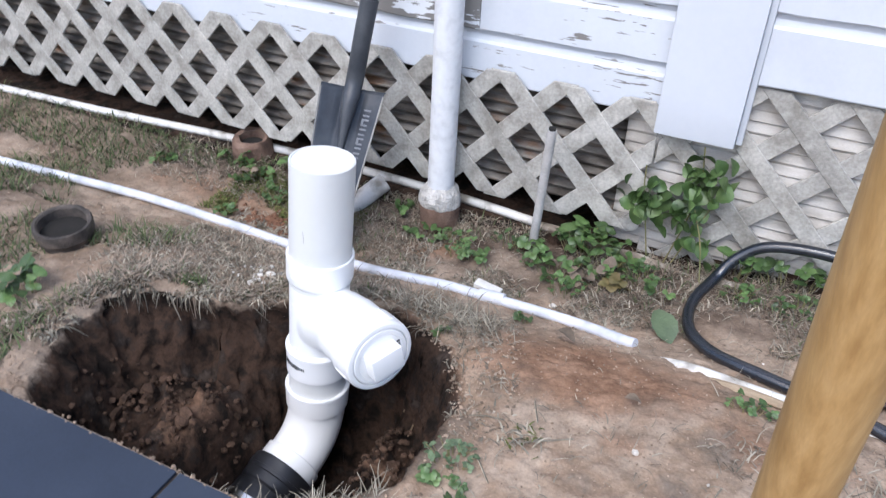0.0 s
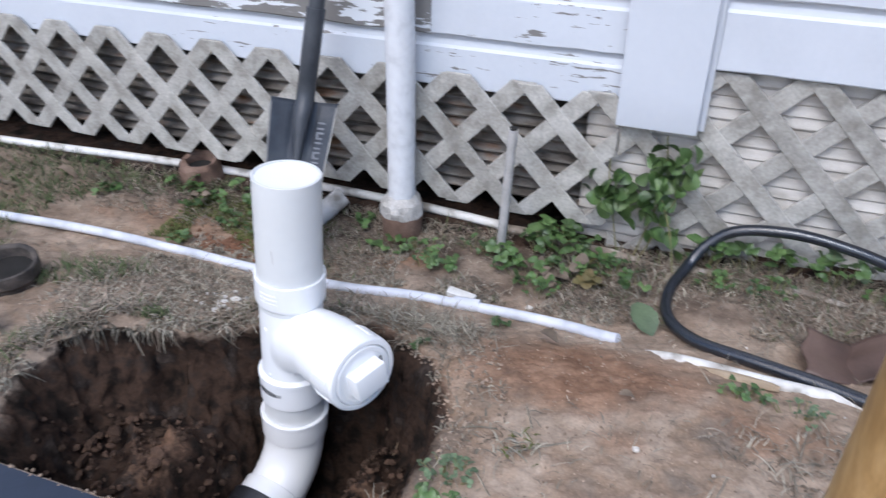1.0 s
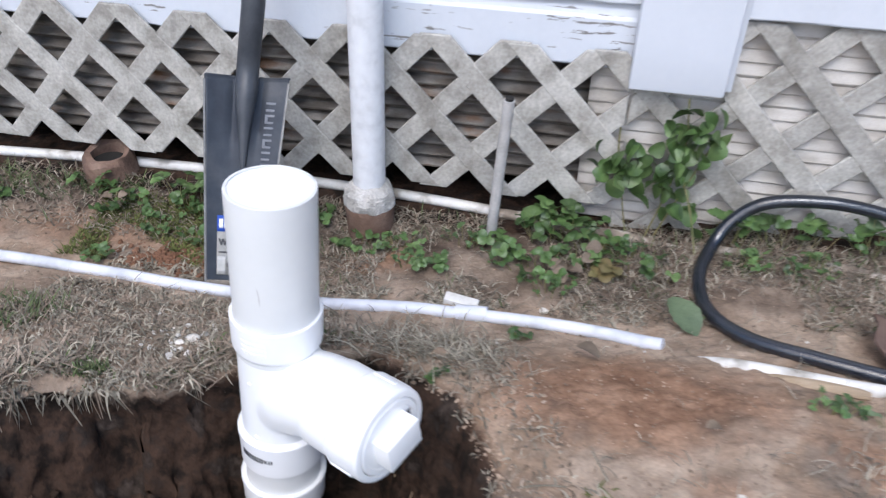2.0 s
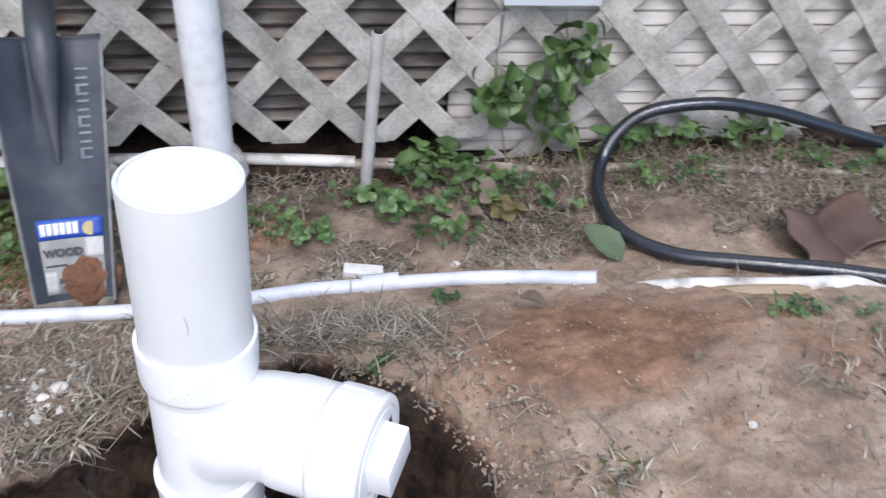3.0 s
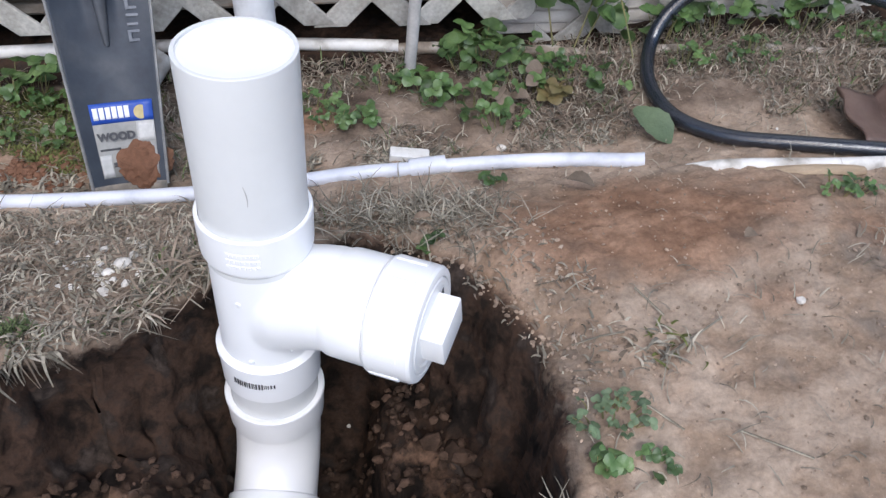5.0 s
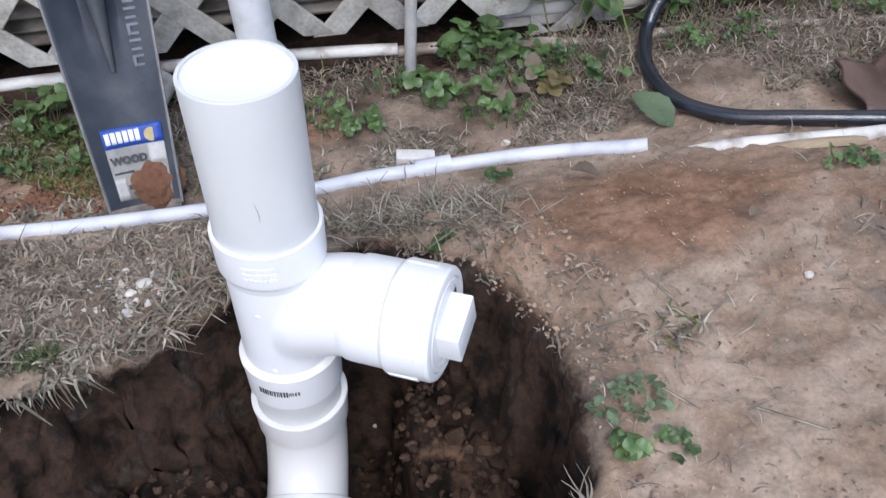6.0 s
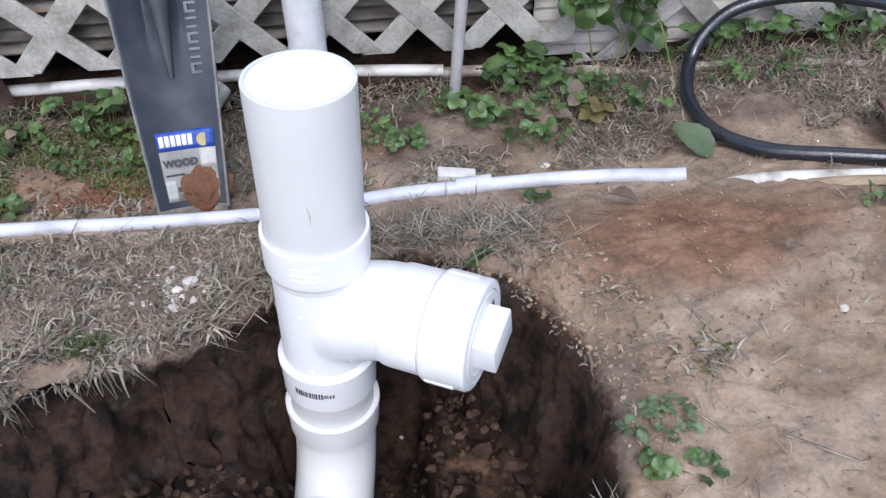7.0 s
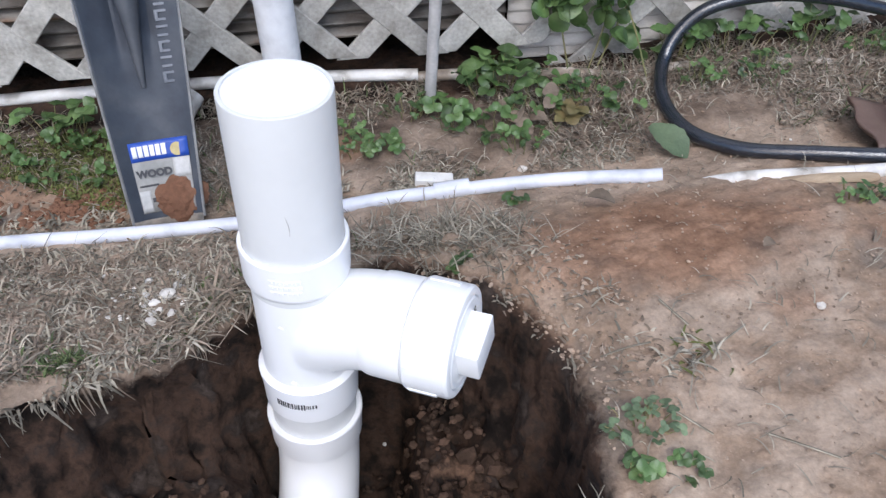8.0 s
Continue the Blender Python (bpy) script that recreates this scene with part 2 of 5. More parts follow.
M_PALESTICKER = material("sticker_pale", [(0.40, 0.40, 0.38), (0.52, 0.51, 0.49)], 0.5, 40, bump=0.05)
M_BLUE = material("sticker_blue", [(0.015, 0.055, 0.30), (0.02, 0.07, 0.36)], 0.45, 30, bump=0)
M_WHITE = material("sticker_white", [(0.75, 0.75, 0.75), (0.8, 0.8, 0.8)], 0.5, 30, bump=0)
M_GOLD = material("sticker_gold", [(0.42, 0.33, 0.14), (0.5, 0.42, 0.2)], 0.5, 90, bump=0)
M_HANDLE = material("pine_handle", [(0.33, 0.19, 0.065), (0.43, 0.265, 0.10), (0.50, 0.32, 0.135)], 0.5, 16, bump=0.12, fine=90, stretch=(9, 9, 0.8), grain=0.2)
M_SLATE = material("slate_panel", [(0.020, 0.030, 0.052), (0.032, 0.044, 0.070)], 0.55, 8, bump=0.1, fine=150, grain=0.15)
M_CORE = material("panel_core", [(0.30, 0.22, 0.15), (0.48, 0.38, 0.28)], 0.9, 60, bump=0.5, grain=0.4)
M_IRON = material("rusty_iron", [(0.035, 0.03, 0.028), (0.08, 0.068, 0.06), (0.16, 0.13, 0.11)], 0.75, 25, metal=0.3, bump=0.5, grain=0.3)
M_CLAY = material("old_clay", [(0.09, 0.055, 0.04), (0.17, 0.105, 0.076), (0.24, 0.16, 0.12)], 0.9, 22, bump=0.6, grain=0.4)
M_MORTAR = material("lumpy_mortar", [(0.40, 0.38, 0.35), (0.62, 0.60, 0.57)], 0.9, 45, bump=0.9, grain=0.4, dist=0.006)
M_BROWN = material("brown_painted_metal", [(0.060, 0.036, 0.028), (0.095, 0.058, 0.045), (0.13, 0.085, 0.066)], 0.5, 12, bump=0.15, grain=0.25)
M_WOOD = material("weathered_wood", [(0.30, 0.22, 0.14), (0.45, 0.35, 0.24)], 0.8, 12, bump=0.4, stretch=(1, 8, 8), grain=0.35)
M_STAKE = material("grey_conduit", [(0.36, 0.345, 0.33), (0.50, 0.485, 0.47)], 0.65, 26, bump=0.2, grain=0.25)
# Near-black colour that stands in for shade inside open pipe ends.
M_HOLLOW_SHADE = material("hollow_shade", [(0.01, 0.009, 0.008), (0.02, 0.018, 0.016)], 0.95, 30, bump=0)
M_STONE = island_colors(material("pale_stone", [(0.46, 0.42, 0.37), (0.66, 0.63, 0.58)], 0.85, 60, bump=0.4, grain=0.3), 0.2)
M_PAINTPIPE = material("painted_pipe", [(0.58, 0.59, 0.61), (0.68, 0.69, 0.715), (0.72, 0.735, 0.76)], 0.5, 40, bump=0.3, fine=70, grain=0.12)
M_ROOF = material("roof_felt", [(0.06, 0.06, 0.06), (0.1, 0.1, 0.1)], 0.9, 20, bump=0.4)

# ---- building helpers ----
BASE = {}


def thing(name, base, label, category, group="", kind=""):
    ob = new(name)
    ob.location = base
    ob.empty_display_size = 0.05
    BASE[ob.name] = Vector(base)
    return tagged(ob, label, category, group, kind)


def part(name, bm, mat, parent=None, label="", smooth=True, extra=()):
    """Links a bmesh, drawn in world metres, as one mesh under a thing or a part."""
    base = BASE[parent.name] if parent else Vector((0, 0, 0))
    me = bpy.data.meshes.new(name)
    bmesh.ops.translate(bm, vec=-base, verts=bm.verts)
    bmesh.ops.recalc_face_normals(bm, faces=bm.faces)
    bm.to_mesh(me)
    bm.free()
    for m in (mat, *extra):
        me.materials.append(m)
    me.polygons.foreach_set("use_smooth", [smooth] * len(me.polygons))
    if smooth:
        me.set_sharp_from_angle(angle=radians(25))
    ob = new(name, me)
    if parent:
        ob.parent = parent
    BASE[ob.name] = base
    if label:
        ob["label"] = label
    return ob


def frames_along(pts):
    pts = [Vector(p) for p in pts]
    tans = []
    for i in range(len(pts)):
        a, b = pts[max(0, i - 1)], pts[min(len(pts) - 1, i + 1)]
        tans.append((b - a).normalized())
    up = Vector((0, 0, 1)) if abs(tans[0].z) < 0.9 else Vector((0, 1, 0))
    x = tans[0].cross(up).normalized()
    out = []
    for t in tans:
        x = (x - t * x.dot(t)).normalized()
        out.append((x, t.cross(x)))
    return pts, tans, out


def tube(pts, radius, n=20, bm=None, caps=True, squash=(1, 1)):
    """A tube along points; radius a number or one for each point."""
    bm = bm or bmesh.new()
    pts, tans, fr = frames_along(pts)
    rad = radius if isinstance(radius, (list, tuple)) else [radius] * len(pts)
    rings = []
    for p, (a, b), r in zip(pts, fr, rad):
        rings.append([bm.verts.new(p + a * (r * squash[0] * math.cos(2 * math.pi * k / n)) + b * (r * squash[1] * math.sin(2 * math.pi * k / n))) for k in range(n)])
    for r0, r1 in zip(rings, rings[1:]):
        for k in range(n):
            bm.faces.new((r0[k], r0[(k + 1) % n], r1[(k + 1) % n], r1[k]))
    if caps:
        bm.faces.new(rings[0][::-1])
        bm.faces.new(rings[-1])
    return bm


def lathe(origin, axis, profile, n=48, bm=None, closed=True):
    """Turns a profile of (distance along the axis, radius) round it; closed joins its last point to the first."""
    bm = bm or bmesh.new()
    o, t = Vector(origin), Vector(axis).normalized()
    a = t.cross(Vector((0, 1, 0)) if abs(t.y) < 0.9 else Vector((1, 0, 0))).normalized()
    b = t.cross(a)
    rings = []
    for d, r in profile:
        rings.append([bm.verts.new(o + t * d + (a * math.cos(2 * math.pi * k / n) + b * math.sin(2 * math.pi * k / n)) * r) for k in range(n)])
    pairs = list(zip(rings, rings[1:]))
    if closed:
        pairs.append((rings[-1], rings[0]))
    for r0, r1 in pairs:
        for k in range(n):
            bm.faces.new((r0[k], r0[(k + 1) % n], r1[(k + 1) % n], r1[k]))
    return bm


def spline(pts, steps=8):
    """A smooth line through points (Catmull-Rom)."""
    p = [Vector(q) for q in pts]
    p = [p[0] * 2 - p[1]] + p + [p[-1] * 2 - p[-2]]
    out = []
    for i in range(1, len(p) - 2):
        a, b, c, d = p[i - 1:i + 3]
        for k in range(steps):
            t = k / steps
            out.append(0.5 * (2 * b + (c - a) * t + (2 * a - 5 * b + 4 * c - d) * t * t + (3 * b - a - 3 * c + d) * t ** 3))
    out.append(p[-2])
    return out


def block(center, size, bevel=0.003, bm=None, turn=None, segments=2):
    """A bevelled box; turn: a rotation matrix."""
    bm = bm or bmesh.new()
    made = bmesh.ops.create_cube(bm, size=1.0)["verts"]
    m = Matrix.Translation(center) @ (turn.to_4x4() if turn else Matrix.Identity(4)) @ Matrix.Diagonal((*size, 1))
    bmesh.ops.transform(bm, matrix=m, verts=made)
    if bevel:
        bmesh.ops.bevel(bm, geom=list({e for v in made for e in v.link_edges}), offset=bevel, segments=segments, affect="EDGES", profile=0.6)
    return bm


def smoothstep(a, b, x):
    t = np.clip((np.asarray(x, dtype=float) - a) / (b - a), 0, 1)
    return t * t * (3 - 2 * t)


# ---- the ground, with the dug hole ----
HOLE = np.array([(0.26, -0.34), (0.302, -0.27), (0.312, -0.18), (0.284, -0.10), (0.252, -0.02), (0.205, 0.05), (0.13, 0.095), (0.05, 0.10), (-0.01, 0.07), (-0.07, 0.025),
                 (-0.13, -0.012), (-0.19, -0.05), (-0.27, -0.068), (-0.35, -0.088), (-0.42, -0.15), (-0.42, -0.28), (-0.36, -0.38), (-0.25, -0.46), (-0.1, -0.48), (0.05, -0.45), (0.16, -0.40)])


def waves(x, y, f, seed):
    r = np.random.RandomState(seed)
    z = np.zeros_like(x, dtype=float)
    for k in range(7):
        a, p = r.uniform(0, 6.283, 2)
        g = f * r.uniform(0.6, 1.7)
        z = z + np.sin(g * (x * math.cos(a) + y * math.sin(a)) + p)
    return z / 7


def hole_depth_in(x, y):
    """Signed distance to the hole's rim, positive inside."""
    x = x + 0.016 * waves(x, y, 26, 3) + 0.006 * waves(x, y, 80, 4)
    y = y + 0.016 * waves(x, y, 26, 5) + 0.006 * waves(x, y, 80, 6)
    best = np.full(np.shape(x), 9.0)
    inside = np.zeros(np.shape(x), dtype=bool)
    for (ax, ay), (bx, by) in zip(HOLE, np.roll(HOLE, -1, axis=0)):
        dx, dy = bx - ax, by - ay
        t = np.clip(((x - ax) * dx + (y - ay) * dy) / (dx * dx + dy * dy), 0, 1)
        best = np.minimum(best, np.hypot(x - ax - t * dx, y - ay - t * dy))
        cross = (ay > y) != (by > y)
        inside ^= cross & (x < ax + (y - ay) / (dy if dy else 1e-9) * dx)
    return np.where(inside, best, -best)


def surface(x, y):
    """Height of the undug ground."""
    slope = 0.085 * smoothstep(0.36, 0.02, y) * (1 - 0.35 * smoothstep(-0.4, -0.75, x)) * (1 - 0.28 * smoothstep(0.6, 0.9, x))
    side = 0.055 * smoothstep(0.2, 0.9, x)
    far = smoothstep(2.5, 6.0, np.hypot(x, y))
    base = 0.012 - 0.020 * smoothstep(0.12, -0.15, x) * smoothstep(0.02, 0.2, y) * smoothstep(0.62, 0.45, y)
    base = base - 0.026 * np.exp(-(((x + 0.05) / 0.11) ** 2 + ((y - 0.545) / 0.075) ** 2))
    return (base + slope + side) * (1 - far) + 0.006 * waves(x, y, 9, 1) + 0.003 * waves(x, y, 34, 2)


def mound(x, y):
    """The heap of loose soil on the hole's floor."""
    return np.exp(-(((x + 0.225) / 0.135) ** 4 + ((y + 0.205) / 0.12) ** 4))


def ground_z(x, y):
    x, y = np.asarray(x, dtype=float), np.asarray(y, dtype=float)
    top = surface(x, y)
    s = hole_depth_in(x, y)
    floor = -0.33 + 0.22 * smoothstep(-0.05, -0.15, x) + 0.075 * mound(x, y) + 0.20 * smoothstep(0.07, 0.13, x) * smoothstep(0.28, 0.245, x) * smoothstep(-0.32, -0.2, y)
    floor = floor + 0.016 * waves(x, y, 40, 7) + 0.012 * waves(x, y, 110, 8)
    wall = smoothstep(0.0, 1.0, (s + 0.012 * waves(x, y, 60, 9)) / (0.055 + 0.10 * smoothstep(-0.24, -0.40, x)))
    top = top - 0.035 * smoothstep(-0.07, 0.01, s) * smoothstep(0.08, 0.15, x) * smoothstep(-0.16, -0.05, y)
    lip = 0.012 * np.exp(-((s + 0.03) / 0.03) ** 2) * smoothstep(0.0, -0.1, x)
    return top + lip + (floor - top) * wall


def gz(x, y):
    return float(ground_z(np.array([x]), np.array([y]))[0])


def build_ground():
    out = [-400, -150, -60, -25, -12, -7, -4.5, -3.2, -2.5, -2.1]
    xs = np.array(out + list(np.arange(-1.8, -0.56, 0.010)) + list(np.arange(-0.56, 0.36, 0.006)) + list(np.arange(0.36, 1.5, 0.010)) + [1.7, 2.1, 2.6, 3.4, 5, 8, 14, 30, 70, 160, 400])
    ys = np.array([-400, -150, -60, -25, -12, -7, -4.5, -3, -2.1, -1.5, -1.1, -0.85] + list(np.arange(-0.7, -0.5, 0.010)) + list(np.arange(-0.5, 0.24, 0.006)) + list(np.arange(0.24, 0.78, 0.010)) + [0.9, 1.2, 1.8, 3, 6, 12, 25, 60, 150, 400])
    X, Y = np.meshgrid(xs, ys)
    Z = ground_z(X, Y)
    S = hole_depth_in(X, Y)
    fine = (np.abs(X) < 1.8) & (np.abs(Y) < 0.78)
    for k in np.argwhere(fine):
        i, j = k
        p = Vector((X[i, j], Y[i, j], Z[i, j]))
        dug = float(smoothstep(0.0, 0.05, S[i, j]))
        Z[i, j] += 0.005 * noise.fractal(p * 30, 0.6, 2.0, 4) + dug * (0.034 * noise.ridged_multi_fractal(p * 15, 0.9, 2.1, 5, 0.8, 1.6) - 0.03)
    # the far bank is undercut below its mat of grass
    gy, gx = np.gradient(S, ys, xs)
    size = np.maximum(np.hypot(gx, gy), 0.3)
    wall = smoothstep(0.0, 0.055, S)
    back = smoothstep(0.2, -0.5, gy / size) * smoothstep(0.16, 0.02, X) * smoothstep(0.075, 0.05, S)
    under = back * 0.030 * np.sin(np.pi * np.clip(wall, 0, 1) ** 0.8)
    X, Y = X - under * gx / size, Y - under * gy / size
    dx, dy = X * 0, Y * 0
    for i, j in np.argwhere((S > -0.012) & (S < 0.11)):
        p = Vector((X[i, j], Y[i, j], Z[i, j]))
        k = float(smoothstep(-0.012, 0.02, S[i, j]))
        q = noise.noise_vector(p * 24) * 0.012 + noise.noise_vector(p * 55) * 0.010 + noise.noise_vector(p * 120) * 0.005
        dx[i, j], dy[i, j] = q.x * k, q.y * k
        Z[i, j] += q.z * k * 0.6
    X, Y = X + dx, Y + dy
    nx, ny = len(xs), len(ys)
    verts = np.stack([X.ravel(), Y.ravel(), Z.ravel()], 1)
    idx = np.arange(nx * ny).reshape(ny, nx)
    faces = np.stack([idx[:-1, :-1].ravel(), idx[:-1, 1:].ravel(), idx[1:, 1:].ravel(), idx[1:, :-1].ravel()], 1)
    me = bpy.data.meshes.new("ground")
    me.from_pydata(verts.tolist(), [], faces.tolist())
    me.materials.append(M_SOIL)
    xv, yv, sv = (X - dx + under * gx / size).ravel(), (Y - dy + under * gy / size).ravel(), S.ravel()
    red = 1.03 - 0.72 * (((xv - 0.48) / 0.23) ** 2 + ((yv - 0.085) / 0.12) ** 2) + 0.25 * waves(xv, yv, 22, 11)
    for cx, cy, rx, ry, top in ((-0.33, 0.40, 0.12, 0.07, 1.0), (-0.62, 0.43, 0.30, 0.10, 0.72), (0.0, 0.46, 0.12, 0.07, 0.85), (0.78, 0.02, 0.16, 0.10, 0.60), (0.57, -0.08, 0.06, 0.05, 0.55)):
        red = np.maximum(red, top - 0.8 * (((xv - cx) / rx) ** 2 + ((yv - cy) / ry) ** 2) + 0.25 * waves(xv, yv, 30, 13))
    red = np.maximum(red, np.where(xv > 0.08, (0.75 - np.abs(sv) / 0.07) * smoothstep(-0.14, -0.02, yv), -1))
    bank = smoothstep(0.33, 0.40, yv) * (0.25 + 0.45 * smoothstep(-0.35, 0.05, xv)) * (0.92 + 0.35 * waves(xv, yv, 16, 62)) + smoothstep(0.1, -0.05, xv) * smoothstep(0.26, 0.20, yv) * 0.34 + smoothstep(-0.7, -1.1, xv) * 0.25
    bank = np.maximum(bank, 0.75 * np.exp(-(((xv - 0.17) / 0.12) ** 2 + ((yv - 0.17) / 0.06) ** 2)))
    spoil = mound(xv, yv) * (0.75 + 0.5 * waves(xv, yv, 35, 16))
    # Dug soil's colour with the hole's shade painted in; the mound stays lighter.
    sub_shade = np.clip(0.5 + (sv - 0.012 * smoothstep(-0.24, -0.40, xv)) / 0.04, -1, 2) - 1.55 * spoil * smoothstep(0.035, 0.07, sv)
    # Shade along the far right rim, laid into the colour as well.
    sub_shade = sub_shade + 0.55 * smoothstep(0.09, 0.15, xv) * smoothstep(-0.16, -0.05, yv) * smoothstep(-0.07, -0.01, sv)
    # Bench spared from the dark colour so that it looks lit.
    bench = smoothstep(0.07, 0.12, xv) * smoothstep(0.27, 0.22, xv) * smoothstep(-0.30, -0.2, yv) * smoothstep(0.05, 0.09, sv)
    sub_shade = sub_shade - 1.8 * bench * (0.8 + 0.5 * waves(xv, yv, 45, 18))
    red = np.maximum(red, 0.95 * bench)
    red = np.maximum(red, np.where(sv > 0.03, 0.9 * spoil, -1))
    # Shade of the gap below the lattice, painted as dark soil.
    sub_shade = np.maximum(sub_shade, 1.4 * smoothstep(0.565, 0.60, yv))
    bank = np.maximum(bank, 1.1 * smoothstep(0.45, 0.52, yv) * smoothstep(-1.1, -0.8, xv))
    # The same strip is darkened here too, for the shade under the house.
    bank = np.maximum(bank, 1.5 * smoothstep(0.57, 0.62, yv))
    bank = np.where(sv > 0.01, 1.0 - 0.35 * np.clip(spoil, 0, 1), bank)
    for name, val in (("red", red), ("humus", bank), ("subsoil_shade", sub_shade)):
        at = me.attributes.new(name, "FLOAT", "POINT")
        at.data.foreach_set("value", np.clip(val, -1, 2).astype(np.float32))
    me.polygons.foreach_set("use_smooth", [True] * len(me.polygons))
    ob = new("ground", me)
    return tagged(ob, "bare tan soil with a freshly dug red-brown hole", "ground", kind="structure")


build_ground()


# ---- the house wall: siding, corner board, lattice, sheeting ----
def siding_board(x0, x1, z0, h, face, mat, parent, rng):
    """A drop-siding board with a cove along its top and a worn lower edge."""
    bm = bmesh.new()
    n = max(2, int((x1 - x0) / 0.05))
    prof = [(0.0, 0.0), (0.003, -0.002), (h - 0.028, 0.001), (h - 0.022, 0.006), (h - 0.010, 0.010), (h + 0.004, 0.011), (h + 0.004, 0.022), (0.0, 0.022)]
    rows = []
    for i in range(n + 1):
        x = x0 + (x1 - x0) * i / n
        w = 0.0015 * math.sin(x * 3.1 + z0 * 40)
        jag = rng.uniform(-0.0015, 0.002)
        rows.append([bm.verts.new((x, face + q[1] + w, z0 + q[0] + (jag if q[0] < 0.004 and q[1] < 0.01 else 0))) for q in prof])
    for a, b in zip(rows, rows[1:]):
        for k in range(len(prof)):
            bm.faces.new((a[k], a[(k + 1) % len(prof)], b[(k + 1) % len(prof)], b[k]))
    bm.faces.new(rows[0])
    bm.faces.new(rows[-1][::-1])
    return part("siding_board", bm, mat, parent, smooth=False)


def build_wall():
    rng = random.Random(5)
    # The core's unseen depth is added to keep light out from behind.
    core = block((-0.8, 2.73, 1.56), (10.4, 4.0, 2.40), 0)
    wall = part("wall_north", core, M_TRIM)
    tagged(wall, "white painted house wall with peeling wooden siding", "wall", kind="structure")
    pitch = 0.118
    siding_board(-6.0, 0.43, 0.358, 0.115, 0.640, M_SIDING, wall, rng)
    for k in range(19):
        z = 0.474 + pitch * k
        if k == 0:
            siding_board(-6.0, -0.72, z, pitch - 0.002, 0.640, M_SIDING_BARE, wall, rng)
            siding_board(-0.718, 0.0, z, pitch - 0.002, 0.6405, M_BARE, wall, rng)
            siding_board(0.002, 0.43, z, pitch - 0.002, 0.640, M_SIDING, wall, rng)
        elif k == 1:
            siding_board(-6.0, 0.43, z, pitch - 0.002, 0.640, M_SIDING_BARE, wall, rng)
        else:
            siding_board(-6.0, 0.43, z, pitch - 0.002, 0.640, M_SIDING, wall, rng)
    for k in range(16):
        siding_board(0.603, 4.4, 0.474 + 0.142 * k, 0.140, 0.616, M_SIDING, wall, rng)
    part("corner_board", block((0.5965, 0.626, 1.532), (0.012, 0.030, 2.372), 0.002), M_TRIM, wall, "narrow white painted trim strip")
    board = block((0.508, 0.616, 1.53), (0.164, 0.040, 2.38), 0.004)
    bmesh.ops.subdivide_edges(board, edges=[e for e in board.edges if e.calc_length() > 1], cuts=30)
    for v in board.verts:
        v.co.y += 0.001 * math.sin(v.co.z * 9)
    ob = part("corner_board", board, M_TRIM, wall, "white painted vertical trim board")
    # Unseen walls, added so that no daylight enters the crawl space.
    for nm, c, s in (("crawl_light_block", (-0.8, 4.6, 0.15), (10.4, 0.15, 0.44)), ("crawl_light_block", (-5.9, 2.65, 0.15), (0.15, 3.8, 0.44)), ("crawl_light_block", (4.3, 2.65, 0.15), (0.15, 3.8, 0.44))):
        tagged(part(nm, block(c, s, 0.01), M_CORE), "unseen wall added to block light from the crawl space", "wall", kind="structure")
    # Eave out of view, added to hold back some sky light.
    roof = block((-0.8, 2.6, 2.83), (10.8, 4.5, 0.09), 0.01)
    tagged(part("unseen_eave", roof, M_ROOF), "unseen eave added to limit sky light on the wall", "roof", kind="structure")
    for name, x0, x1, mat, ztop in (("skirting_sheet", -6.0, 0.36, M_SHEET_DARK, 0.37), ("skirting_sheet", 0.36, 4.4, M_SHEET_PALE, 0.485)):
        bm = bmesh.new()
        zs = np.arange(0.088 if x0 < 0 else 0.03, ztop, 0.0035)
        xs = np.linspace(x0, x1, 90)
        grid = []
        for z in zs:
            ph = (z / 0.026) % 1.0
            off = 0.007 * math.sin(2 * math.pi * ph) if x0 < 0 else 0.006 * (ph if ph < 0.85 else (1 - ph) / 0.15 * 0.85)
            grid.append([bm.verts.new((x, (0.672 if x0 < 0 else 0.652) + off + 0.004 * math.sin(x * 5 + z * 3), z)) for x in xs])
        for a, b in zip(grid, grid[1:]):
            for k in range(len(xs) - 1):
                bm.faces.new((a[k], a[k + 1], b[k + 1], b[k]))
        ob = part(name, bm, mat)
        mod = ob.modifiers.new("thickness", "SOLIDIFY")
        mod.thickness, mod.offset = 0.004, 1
        tagged(ob, "rusty ribbed metal skirting darkened for shade behind the lattice" if x0 < 0 else "pale ribbed skirting sheet behind the lattice", "skirting", kind="structure")


def clip_poly(poly, axis, limit, keep_below):
    out = []
    for a, b in zip(poly, poly[1:] + poly[:1]):
        ina, inb = (a[axis] <= limit) == keep_below, (b[axis] <= limit) == keep_below
        if ina:
            out.append(a)
        if ina != inb:
            t = (limit - a[axis]) / (b[axis] - a[axis])
            out.append((a[0] + t * (b[0] - a[0]), a[1] + t * (b[1] - a[1])))
    return out


